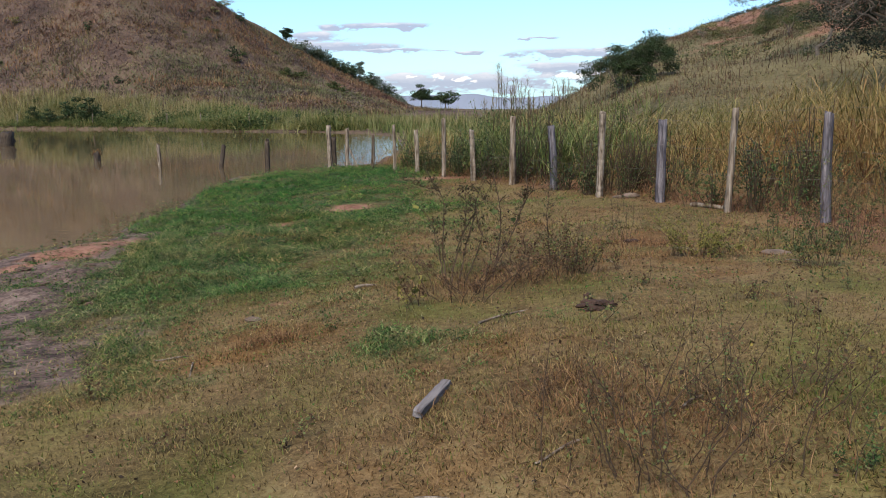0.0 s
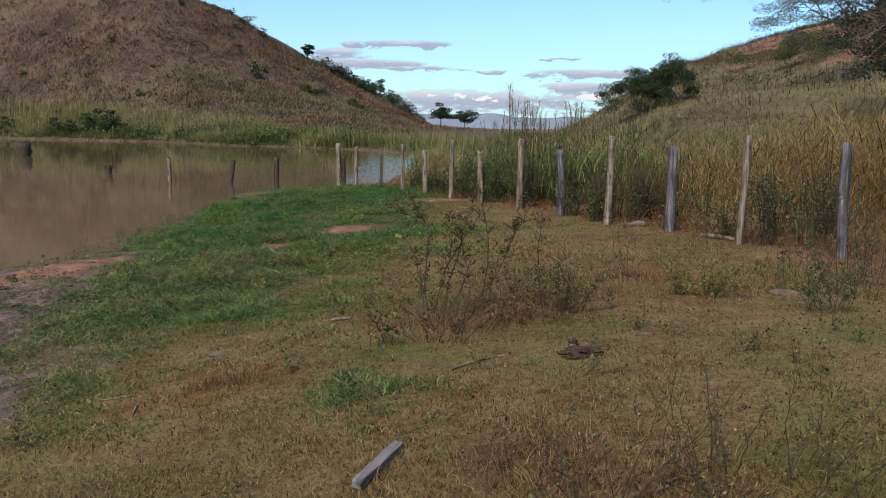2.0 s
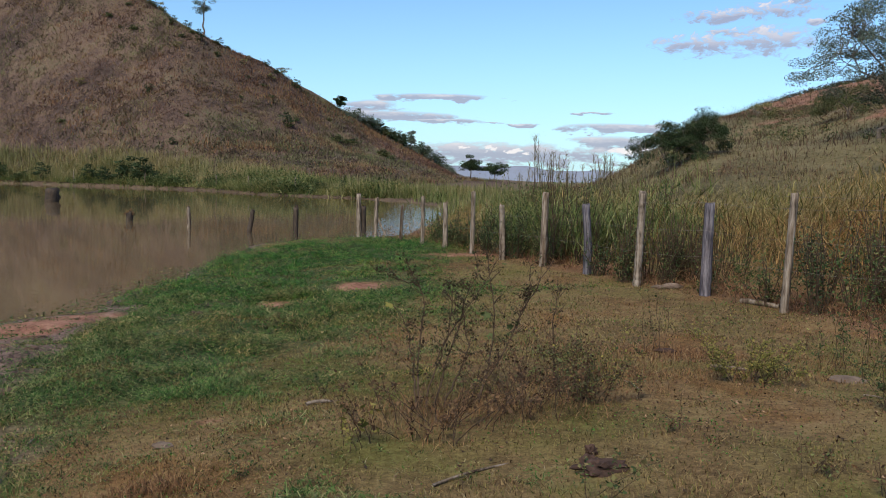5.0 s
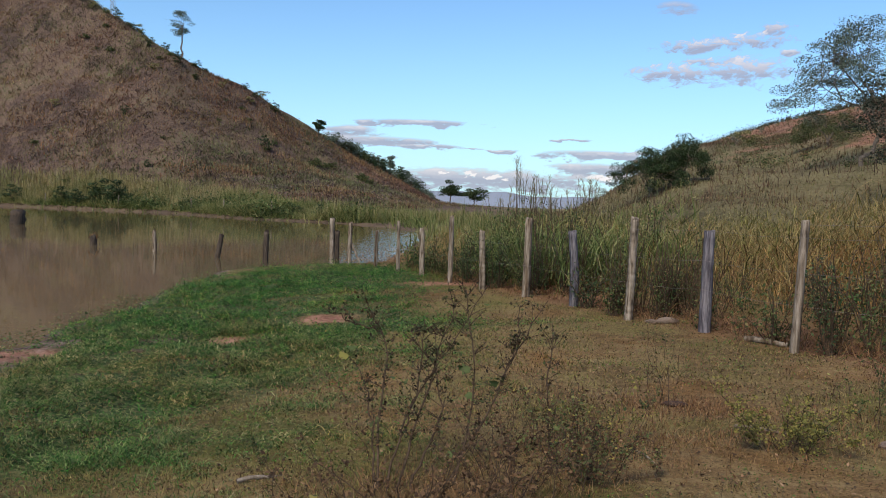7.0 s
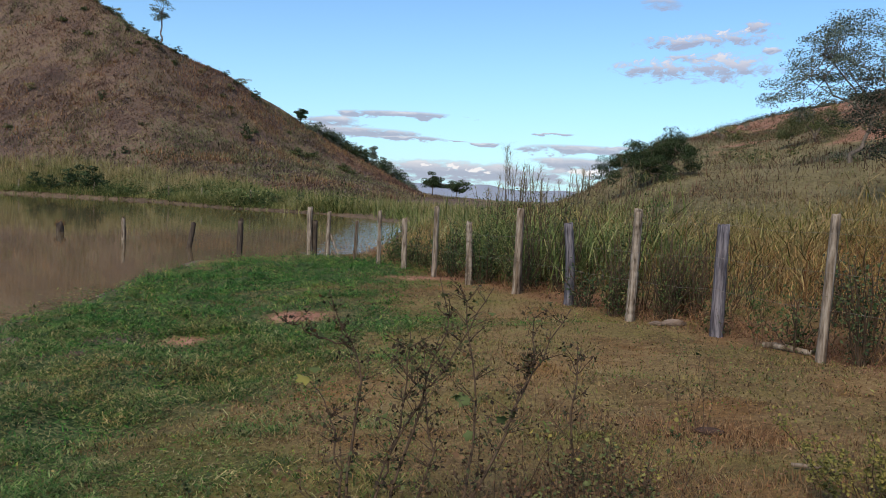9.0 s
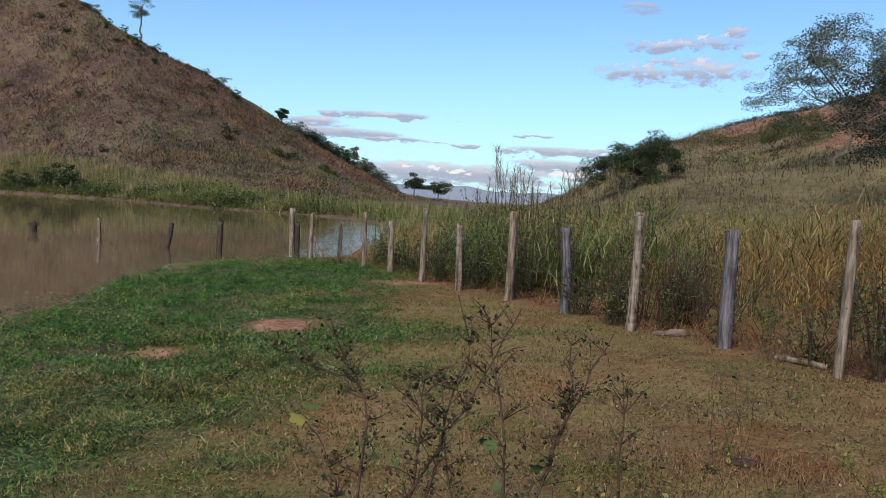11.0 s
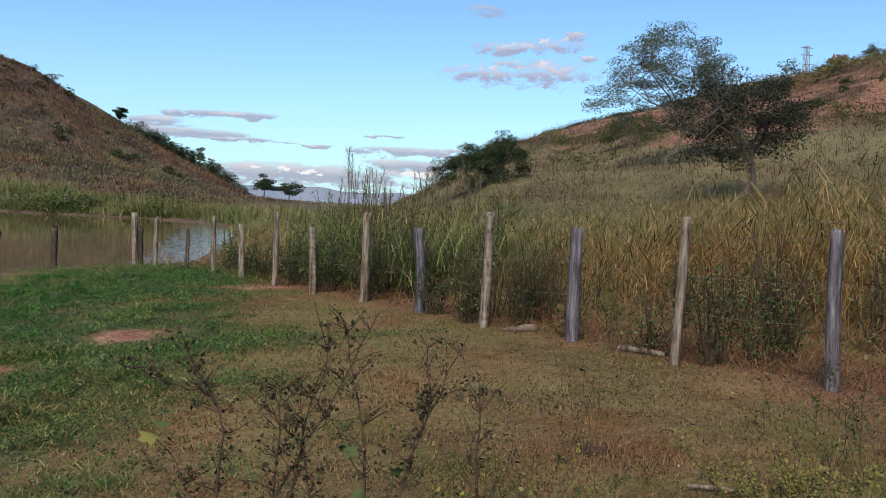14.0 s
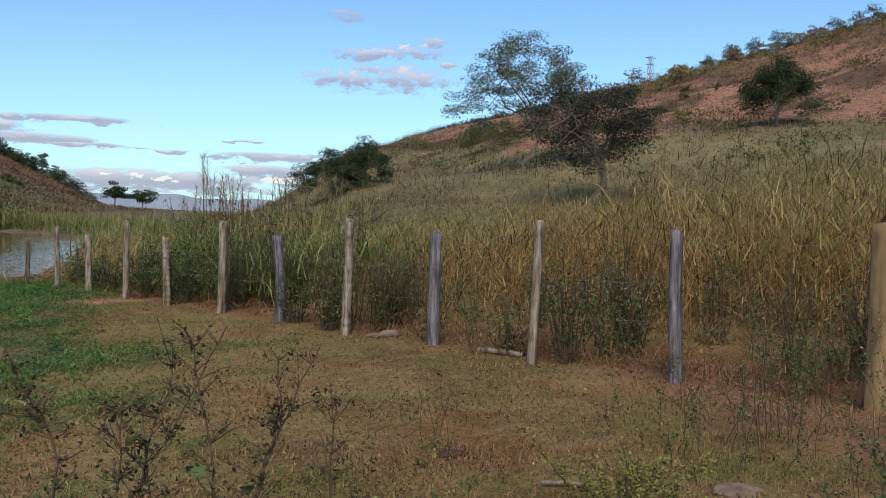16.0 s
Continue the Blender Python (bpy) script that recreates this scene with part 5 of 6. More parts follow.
# bushes: three kinds, copied over the slopes
KINDS = [
    tree("bush", -33.8, 137.2, 3.0, 2.8, LEAF_DARK, TWIG, "dark green bush on the dry hillside", 221, 0.12, 0.05, 460, 0.3, 0.36, 11, "round", "bushes on the hills"),
    tree("bush", -26.5, 141.8, 1.6, 3.0, LEAF_MIX, TWIG, "low spreading green bush in dry grass", 222, 0.12, 0.05, 460, 0.3, 0.4, 11, "dome", "bushes on the hills"),
    tree("bush", 60.5, 92, 2.6, 3.2, LEAF_OLIVE, TWIG, "olive bushy shrub on the slope", 223, 0.14, 0.06, 460, 0.31, 0.45, 11, "round", "bushes on the hills"),
    tree("bush", 63.5, 95, 2.4, 3.0, LEAF_ORANGE, TWIG, "orange-brown dry-leaved bush on the slope", 226, 0.14, 0.06, 460, 0.31, 0.45, 11, "round", "bushes on the hills"),
    tree("bush", 57.5, 96, 3.2, 2.8, LEAF_BLUE, BARK, "thin grey half-bare bush on the slope", 229, 0.1, 0.06, 380, 0.28, 0.5, 11, "round", "bushes on the hills"),
]


def put_bush(kind, x, y, size, turn):
    m = Matrix.LocRotScale((x, y, ground_z(x, y) - 0.1), Euler((0, 0, turn)), (size, size, size * 0.95))
    return copy_thing(KINDS[kind], m)


r = np.random.default_rng(231)
for n in range(60):  # the dark line of trees down the left ridge
    x = -28.5 + 17.0 * r.random()
    put_bush(int(r.choice((0, 0, 1, 4))), x, 149 + (x + 52) * 0.85 + r.uniform(-5, 3), r.uniform(0.5, 1.1), r.uniform(0, 6.3))
for n in range(26):  # scrub up the crest
    x = -33 - 45 * r.random()
    cy = 149 + (x + 52) * 0.85 if x > -52 else 149 + (-52 - x) * 0.6
    put_bush(int(r.choice((0, 1, 2))), x, cy + r.uniform(-5, 2), r.uniform(0.35, 0.9), r.uniform(0, 6.3))
for n in range(22):  # scattered on the left slope
    x, y = r.uniform(-75, -30), r.uniform(104, 160)
    if shore_distance(x, y) > 6:
        put_bush(int(r.choice((0, 1, 1, 2))), x, y, r.uniform(0.25, 0.75), r.uniform(0, 6.3))
for x, y, size in ((-24.3, 145.2, 0.9), (-25.4, 143.5, 0.7), (-19.1, 143.1, 0.9), (-17.3, 140.6, 0.7), (-18.2, 142, 0.8), (-33.8, 141.4, 0.6), (-30.2, 152.3, 0.5), (-39.2, 146, 0.5), (-43.8, 148, 0.5)):
    put_bush(1, x, y, size, x)
for n in range(42):  # fringe of dark bushes at the far shore
    y = r.uniform(79, 128) if n < 22 else r.uniform(103, 128)
    x = np.interp(y, SHORE_Y, SHORE_X) + r.uniform(0.5, 6)
    put_bush(int(r.choice((0, 1, 1))), x, y, r.uniform(0.45, 1.05) * (1.5 if y > 106 else 0.9), r.uniform(0, 6.3))
for n in range(26):  # thicker growth where the crest is highest
    a, b = r.uniform(56, 85), r.uniform(-2, 7)
    put_bush(int(r.choice((1, 2, 3, 3, 4))), 25 + 0.76 * a - 0.65 * b, 140 - 0.65 * a - 0.76 * b, r.uniform(0.4, 0.95), r.uniform(0, 6.3))
for n in range(50):  # scrub along the right crest
    a = r.uniform(8, 105)
    put_bush(int(r.choice((1, 2, 2, 3, 3, 4))), 25 + 0.76 * a + r.uniform(-2, 2), 140 - 0.65 * a + r.uniform(-4, 2), r.uniform(0.35, 0.9) if a > 45 else r.uniform(0.15, 0.45), r.uniform(0, 6.3))
for n in range(32):  # dark scrub between the slips of red earth
    a, b = 8 + 80 * r.random(), r.uniform(4, 48)
    x, y = 25 + 0.76 * a - 0.65 * b, 140 - 0.65 * a - 0.76 * b
    put_bush(int(r.choice((0, 1, 1, 2, 4))), x, y, r.uniform(0.25, 0.65), r.uniform(0, 6.3))
for n in range(28):  # and over the right slope
    a, b = 5 + 100 * r.random() ** 0.7, r.uniform(3, 60)
    x, y = 25 + 0.76 * a - 0.65 * b, 140 - 0.65 * a - 0.76 * b
    put_bush(int(r.choice((0, 1, 2, 2, 3, 4))), x, y, r.uniform(0.3, 0.9), r.uniform(0, 6.3))


def fence_shrub(x, y, tall, wide, leaves, leaf, label, seed, size=0.05):
    """Upright leafy stems from one root."""
    r = np.random.default_rng(seed)
    root = thing("shrub", x, y, ground_z(x, y) - 0.03, label, "shrub", "shrubs along the fence")
    out, places = [], []
    for k in range(13):
        a, lean = r.uniform(0, 6.28), abs(r.normal(0, 0.3)) * wide / tall
        hgt = tall * r.uniform(0.5, 1.05)
        f = np.linspace(0, 1, 7)
        line = np.stack([np.cos(a) * (0.15 * wide * 0.5 + lean * hgt * f**1.3) + r.normal(0, 0.015, 7), np.sin(a) * (0.15 * wide * 0.5 + lean * hgt * f**1.3) + r.normal(0, 0.015, 7), hgt * f], -1)
        out.append(tube(line, np.linspace(0.011, 0.004, 7), 5))
        m = leaves // 13
        t = r.beta(1.6, 1.2, m) * 6
        i = np.minimum(t.astype(int), 5)
        places.append(line[i] + (line[i + 1] - line[i]) * (t - i)[:, None] + r.normal(0, 0.075, (m, 3)))
    part("stem", *gather(out), TWIG, root)
    part("leaves", *leaf_quads(np.concatenate(places), r.uniform(0.6, 1.3, len(np.concatenate(places))) * size, seed + 1, 0.55, 0.7), leaf, root, smooth=False)
    return root


for k, (x, y, tall, wide, leaves, leaf) in enumerate((
    (4.75, 13.25, 1.3, 1.2, 600, LEAF_DARK), (5.15, 13.0, 1.1, 1.2, 500, LEAF_WEED), (5.6, 13.3, 1.2, 1.2, 450, LEAF_MIX), (4.3, 13.9, 0.7, 0.8, 600, LEAF_MIX),
    (3.75, 15.1, 0.5, 0.5, 300, LEAF_MIX), (2.7, 16.6, 0.9, 1.0, 800, LEAF_MIX), (2.35, 17.3, 0.7, 0.8, 500, LEAF_DARK), (0.9, 20.6, 1.3, 1.6, 1600, LEAF_DARK),
    (0.2, 21.9, 1.2, 1.6, 1500, LEAF_DARK), (-0.4, 23.2, 0.8, 1.4, 900, LEAF_MIX), (-1.0, 25.0, 0.6, 1.3, 800, LEAF_MIX), (1.6, 19.5, 1.3, 1.1, 900, LEAF_MIX), (3.0, 17.4, 1.6, 1.0, 900, LEAF_MIX))):
    fence_shrub(x, y, tall, wide, leaves, leaf, "leafy dark green shrub growing at the fence" if leaf is LEAF_DARK else "scrubby olive shrub growing at the fence", 300 + 3 * k)

for k, (q, s, tall, wide, leaves) in enumerate(((0.9, 12.6, 1.0, 1.5, 900), (1.6, 11.4, 2.0, 1.6, 1200), (2.6, 11.9, 2.1, 1.5, 900), (1.2, 9.6, 1.6, 1.4, 900), (2.4, 10.2, 2.1, 1.5, 1000), (3.4, 8.6, 2.2, 1.4, 900), (0.5, 13.4, 0.9, 1.3, 900), (0.5, 10.4, 1.0, 1.2, 900), (0.6, 8.8, 0.9, 1.2, 800), (0.7, 14.8, 0.8, 1.4, 800))):
    x, y = FENCE_A + FENCE_N * q + FENCE_D * s
    fence_shrub(x, y, tall, wide, leaves, LEAF_WEED if k % 2 else LEAF_MIX, "tall leafy green shrub in the thicket behind the fence", 860 + 3 * k, 0.06)


rs = np.random.default_rng(331)
for k in range(30):
    q, s = rs.uniform(0.7, 4.0), rs.uniform(-4.5, 13)
    x, y = FENCE_A + FENCE_N * q + FENCE_D * s
    leaf = (LEAF_MIX, LEAF_WEED, LEAF_DRY, LEAF_RUST)[k % 4]
    fence_shrub(x, y, rs.uniform(0.8, 1.9), rs.uniform(0.7, 1.4), int(rs.uniform(300, 800)), leaf, "scrubby shrub standing among the tall grass" if k % 4 < 2 else "withered brown shrub standing among the tall grass", 340 + 3 * k)


rs = np.random.default_rng(361)
for k in range(30):
    q, s = rs.uniform(0.2, 2.2), float(rs.choice((rs.uniform(-4.0, 2.6), rs.uniform(4.6, 5.6), rs.uniform(7.0, 11.5))))
    x, y = FENCE_A + FENCE_N * q + FENCE_D * s
    leaf = (LEAF_MIX, LEAF_WEED, LEAF_DRY, LEAF_MIX)[k % 4]
    fence_shrub(x, y, rs.uniform(0.6, 1.45), rs.uniform(0.5, 1.1), int(rs.uniform(350, 700)), leaf, "thin dark-leaved shrub growing through the fence wires", 1340 + 3 * k, 0.032)


def weed(name, x, y, stems, leaf, label, seed, leaf_size=0.03, per=7, thick=0.005, twigs=7, group="weeds on the pasture", tuft=0, foot=0.35, along=0):
    """Woody weed: each stem ends at an offset (dx, dy, height) and bears twigs with small leaves in bunches."""
    r = np.random.default_rng(seed)
    root = thing(name, x, y, ground_z(x, y) - 0.02, label, "shrub" if len(stems) > 8 else "weed", group)
    out, places, sizes = [], [], []
    for dx, dy, hgt in stems:
        f = np.linspace(0, 1, 9)[:, None]
        start = np.array([dx * foot * r.uniform(0, 1.3) + r.normal(0, 0.03), dy * foot + r.normal(0, 0.05), 0])
        start[2] = ground_z(x + start[0], y + start[1]) - ground_z(x, y) - 0.01
        line = start + (np.array([dx, dy, hgt]) - start) * f**np.array([1.2, 1.2, 0.95])
        line[1:] += np.cumsum(r.normal(0, 0.014, (8, 3)), 0) * min(1, hgt * 1.6)
        part("stem", *tube(line, np.linspace(thick, thick * 0.3, 9) * r.uniform(0.75, 1.2), 5), TWIG, root)
        for k in range(twigs):
            t = r.uniform(0.3, 0.98) * 8
            i = min(int(t), 7)
            at = line[i] + (line[i + 1] - line[i]) * (t - i)
            ang = r.uniform(0, 6.283)
            d = np.array([np.cos(ang), np.sin(ang), r.uniform(0.4, 1.4)])
            d *= hgt * r.uniform(0.08, 0.3) / np.linalg.norm(d)
            tw = np.stack([at, at + d * 0.5 + r.normal(0, 0.008, 3), at + d + (0, 0, r.normal(0, 0.015))])
            out.append(tube(tw, (thick * 0.4, thick * 0.3, thick * 0.15), 4))
            m = max(2, int(per * r.uniform(0.4, 1.6)))
            u = np.sort(r.random((m, 1)))
            places.append(tw[0] + (tw[2] - tw[0]) * (0.25 + 0.8 * u) + r.normal(0, 0.010, (m, 3)))
            sizes.append(r.uniform(0.45, 1.1, m) * leaf_size)
        if along:
            t = r.uniform(2.2, 7.99, along)
            i = t.astype(int)
            places.append(line[i] + (line[i + 1] - line[i]) * (t - i)[:, None] + r.normal(0, 0.022, (along, 3)))
            sizes.append(r.uniform(0.5, 1.25, along) * leaf_size)
        if r.random() < 0.6:
            m = r.integers(1, 4)
            places.append(line[r.integers(3, 9, m)] + r.normal(0, 0.02, (m, 3)))
            sizes.append(r.uniform(1.2, 1.8, m) * leaf_size)
    tagged(part("twigwork", *gather(out), TWIG, root), kind="stuff")
    lp, sz = np.concatenate(places), np.concatenate(sizes)
    part("leaves", *leaf_quads(lp, sz, seed + 1, 0.74, 0.7), leaf, root, smooth=False)
    if tuft:
        bx, by = r.normal(0, 0.32, tuft), r.normal(0, 0.26, tuft)
        bz = land(x + bx, y + by) - ground_z(x, y)
        co, fc = blades(np.stack([bx, by, bz], -1), r.uniform(0.03, 0.14, tuft), r.uniform(0.002, 0.0045, tuft), r.uniform(0.3, 2.2, tuft), 2, seed + 2)
        tagged(part("dry_tuft", co, fc, G_STRAW, root, "dead straw grass at its foot"), kind="stuff")
    return root


r = np.random.default_rng(401)


def fan(n, wide, deep, low, high):
    return [(r.uniform(-wide, wide), r.uniform(-deep, deep), r.uniform(low, high)) for _ in range(n)]


SHRUB_STEMS = (  # bends of each woody stem of the half-dead shrub, root first
    ((-0.02, 7.5, 0), (-0.05, 7.7, 0.78), (-0.05, 7.86, 1.04), (-0.02, 7.99, 1.23), (-0.09, 8.05, 1.34), (-0.23, 8.2, 1.57)),
    ((-0.03, 7.5, 0), (-0.11, 7.82, 0.94), (-0.16, 7.91, 1.07), (-0.27, 7.99, 1.19)),
    ((0.03, 7.5, 0), (0.05, 7.68, 0.74), (0.12, 7.81, 0.92), (0.16, 7.92, 1.08), (0.17, 8.06, 1.31), (0.16, 8.14, 1.41)),
    ((0.08, 7.74, 0.84), (0.12, 7.83, 0.95), (0.27, 7.98, 1.18), (0.36, 8.07, 1.31), (0.47, 8.17, 1.46), (0.54, 8.28, 1.61)),
    ((0.26, 7.97, 1.16), (0.18, 8.01, 1.22), (0.09, 8.07, 1.31)),
    ((0.08, 7.5, 0), (0.15, 7.78, 0.89), (0.23, 7.89, 1.05), (0.26, 8.05, 1.28), (0.36, 8.15, 1.43), (0.29, 8.3, 1.65)),
    ((0.35, 7.6, 0), (0.51, 7.75, 0.84), (0.63, 7.92, 1.09), (0.72, 8.02, 1.23), (0.82, 8.13, 1.4), (0.91, 8.22, 1.53)),
    ((0.6, 7.88, 1.04), (0.64, 7.93, 1.1), (0.73, 8.08, 1.32), (0.74, 8.2, 1.51)),
    ((0.38, 7.6, 0), (0.48, 7.83, 0.95), (0.46, 8.09, 1.34), (0.39, 8.27, 1.61)),
    ((0.15, 7.5, 0), (0.31, 7.81, 0.93), (0.26, 7.93, 1.1), (0.24, 8.06, 1.31)),
    ((0.93, 7.95, 0), (0.89, 7.93, 1.1), (0.94, 8.1, 1.36)),
    ((-0.08, 8.05, 1.33), (-0.23, 8.07, 1.37), (-0.42, 8.12, 1.44)),
)
SHRUB_LEAVES = ((0.42, 7.95, 1.15, 0.08), (0.38, 7.96, 1.16, 0.064), (0.59, 7.91, 1.08, 0.06), (0.45, 7.87, 1.01, 0.056), (-0.29, 7.99, 1.2, 0.08), (-0.25, 8.02, 1.24, 0.056), (0.48, 8.07, 1.32, 0.04), (0.08, 7.91, 1.07, 0.048), (-0.0, 7.92, 1.09, 0.048), (0.36, 7.68, 0.73, 0.064), (-0.05, 7.66, 0.71, 0.056), (0.54, 8.19, 1.5, 0.04), (-0.24, 8.12, 1.38, 0.048))


def half_dead_shrub():
    """Forking woody stems with short twigs, small crumpled leaves in bunches and a few broad ones."""
    r = np.random.default_rng(402)
    x, y = 0.1, 7.5
    root = thing("dry_shrub", x, y, ground_z(x, y) - 0.02, "half-dead twiggy shrub with withered leaves on the pasture", "shrub", "weeds on the pasture")
    away = np.array([x, y, ground_z(x, y) - 0.02])
    wood, places, sizes = [], [], []
    for bends in SHRUB_STEMS:
        p = np.array(bends, float)
        rooted = p[0, 2] == 0
        if rooted:
            p[0, 2] = ground_z(p[0, 0], p[0, 1])
        p -= away
        d = np.concatenate([[0], np.cumsum(np.linalg.norm(np.diff(p, axis=0), axis=1))])
        t = np.linspace(0, d[-1], 14)
        line = np.stack([np.interp(t, d, p[:, i]) for i in range(3)], -1)
        line[1:-1] = 0.25 * line[:-2] + 0.5 * line[1:-1] + 0.25 * line[2:]
        line[1:] += r.normal(0, 0.006, (13, 3))
        wood.append(tube(line, np.linspace(0.0078 if rooted else 0.0052, 0.0022, 14), 6))
        for k in range(int(10 + 20 * d[-1])):
            i = int(r.uniform(3 if rooted else 1, 13))
            ang, rise = r.uniform(0, 6.283), r.uniform(0.3, 1.3)
            tw = np.array([np.cos(ang), np.sin(ang), rise]) * r.uniform(0.04, 0.16) * (0.6 if i < 6 and rooted else 1.0) / np.hypot(1, rise)
            bend = np.stack([line[i], line[i] + tw * 0.55 + r.normal(0, 0.006, 3), line[i] + tw + (0, 0, r.normal(0, 0.01))])
            wood.append(tube(bend, (0.0024, 0.0018, 0.001), 4))
            for _ in range(int(r.integers(1, 4))):
                m = int(r.integers(2, 5))
                at = bend[0] + (bend[2] - bend[0]) * r.uniform(0.2, 1.1)
                places.append(at + r.normal(0, 0.014, (m, 3)))
                sizes.append(r.uniform(0.014, 0.03, m))
    part("stem", *gather(wood), TWIG, root)
    lp = np.concatenate(places)
    part("leaves", *leaf_quads(lp, np.concatenate(sizes), 403, 0.7, 0.8), LEAF_CRUMPLED, root, smooth=False)
    for n, (lx, ly, lz, size) in enumerate(SHRUB_LEAVES):
        # a lobed blade, cupped along its rib
        a = np.linspace(0, 2 * np.pi, 15)[:-1]
        rim = size * 0.5 * (0.78 + 0.2 * np.cos(5 * a + n))
        flat = np.stack([np.cos(a) * rim * 1.15, np.sin(a) * rim, -0.35 * np.abs(np.sin(a)) * rim + r.normal(0, size * 0.03, 14)], -1)
        co = np.concatenate([np.zeros((1, 3)), flat])
        turn = np.array(Euler((r.normal(0, 0.7), r.normal(0, 0.6), r.uniform(0, 6.28))).to_matrix())
        faces = np.array([(0, k + 1, (k + 1) % 14 + 1) for k in range(14)])
        part("broad_leaf", co @ turn.T + np.array([lx, ly, lz]) - away, faces, LEAF_YELLOW if n in (4, 10) else LEAF_MIX, root, "broad green lobed leaf" if n not in (4, 10) else "broad yellowing lobed leaf")
    bx, by = r.normal(0.1, 0.38, 900), r.normal(0, 0.28, 900)
    co, fc = blades(np.stack([bx, by, land(x + bx, y + by) - away[2]], -1), r.uniform(0.03, 0.14, 900), r.uniform(0.002, 0.0045, 900), r.uniform(0.3, 2.2, 900), 2, 404)
    tagged(part("dry_tuft", co, fc, G_STRAW, root, "dead straw grass at its foot"), kind="stuff")
    return root


half_dead_shrub()
weed("leafy_weed", -0.32, 6.62, fan(5, 0.16, 0.12, 0.2, 0.42), LEAF_YELLOW, "broad-leaved yellowing weed beside a dry shrub", 437, 0.055, 2, 0.003, 4, foot=0.5)
weed("dry_shrub", 0.15, 6.95, fan(34, 0.6, 0.4, 0.15, 0.5), LEAF_RUSSET, "low tangled brown undergrowth of a taller shrub", 403, 0.026, 7, 0.0035, 6, tuft=700, foot=0.7)
weed("dry_shrub", 1.05, 7.55, fan(26, 0.45, 0.3, 0.15, 0.5), LEAF_DRY, "low brown twiggy shrub beside a taller one", 404, 0.022, 10, 0.003, 8, tuft=600, foot=0.7, along=14)
for k, (x, y, leaf, label) in enumerate(((1.0, 8.3, LEAF_RUSSET, "low brown twiggy undergrowth beside a dry shrub"), (1.35, 8.55, LEAF_YELLOW, "low yellow-green herb in brown undergrowth"), (1.28, 8.15, LEAF_MIX, "dark leafy weed in brown undergrowth"), (0.72, 8.25, LEAF_DRY, "low brown twiggy undergrowth beside a dry shrub"))):
    weed("dry_shrub", x, y, fan(12, 0.32, 0.25, 0.12, 0.46), leaf, label, 1404 + 3 * k, 0.02, 6, 0.0026, 6, tuft=350, foot=0.7, along=8)
weed("dry_shrub", 0.65, 7.2, fan(22, 0.4, 0.3, 0.15, 0.42), LEAF_RUSSET, "low orange-brown twiggy shrub beside a taller one", 405, 0.024, 7, 0.003, 6, tuft=400, foot=0.7)
weed("dry_shrub", 0.85, 3.45, fan(30, 0.5, 0.45, 0.15, 0.5), LEAF_DRY, "sparse thorny dead shrub on straw-coloured grass", 406, 0.016, 6, 0.0032, 8, tuft=1400, foot=0.85)
weed("dry_shrub", 0.55, 4.15, fan(20, 0.3, 0.2, 0.08, 0.24), LEAF_RUSSET, "low orange dead grass tuft with fine twigs", 431, 0.014, 5, 0.0018, 5, tuft=1100, foot=0.9)
weed("leafy_weed", 1.5, 3.2, fan(12, 0.22, 0.15, 0.06, 0.2), LEAF_WEED, "small dark green leafy weed on dry grass", 434, 0.015, 9, 0.002, 5, foot=0.7)
weed("dry_shrub", 1.35, 3.8, fan(20, 0.45, 0.35, 0.15, 0.5), LEAF_DRY, "sparse thorny dead shrub on straw-coloured grass", 408, 0.016, 6, 0.003, 8, tuft=800, foot=0.85)
weed("leafy_weed", 2.4, 8.3, fan(24, 0.42, 0.3, 0.15, 0.38), LEAF_YELLOW, "low yellow-green bushy weed on the pasture", 410, 0.021, 15, 0.003, 9, tuft=200, foot=0.5, along=14)
weed("leafy_weed", 3.15, 7.3, fan(16, 0.4, 0.35, 0.2, 0.5), LEAF_MIX, "olive weed with thin stems in dry grass", 412, 0.023, 11, 0.003, 8, tuft=200, foot=0.5, along=10)
weed("thin_weed", 1.95, 9.75, [(-0.16, 0, 0.7), (-0.05, 0.1, 0.55), (0.12, 0, 0.74), (0.2, 0.05, 0.5), (0.02, 0, 0.6)], LEAF_MIX, "thin upright weed with sparse small leaves", 414, 0.022, 4, 0.003, 7, tuft=300, foot=0.4)
for k, (x, y, n, tall) in enumerate(((3.9, 9.4, 10, 1.1), (4.45, 9.6, 9, 1.1), (4.75, 9.9, 6, 0.95), (4.3, 8.6, 7, 0.75), (5.2, 9.4, 9, 1.05), (3.4, 9.0, 5, 0.5), (3.7, 8.2, 6, 0.5), (5.6, 10.4, 9, 1.1), (4.35, 10.5, 6, 0.7), (5.0, 8.6, 7, 0.8))):
    weed("thin_weed", x, y, fan(n, 0.6, 0.45, tall * 0.45, tall), LEAF_MIX, "tall straggly green weed with thin stems", 420 + 3 * k, 0.024, 7, 0.0032, 7, tuft=120, foot=0.8, along=9)
for k in range(44):
    x, y = r.uniform(-3.4, 3.8), r.uniform(2.2, 12)
    if abs(x - 0.4) < 0.55 and y < 5.8:
        x += 1.3
    weed("thin_weed", x, y, fan(int(r.integers(2, 5)), 0.12, 0.12, 0.06, 0.26), LEAF_DRY if k % 3 else LEAF_MIX, "small withered weed standing in short grass", 460 + 3 * k, 0.022, 5, 0.002, 5)
weed("thin_weed", -2.05, 3.6, fan(7, 0.45, 0.3, 0.2, 0.5), LEAF_DRY, "bare thin-stemmed weed on thin grass", 660, 0.016, 3, 0.0026, 6)
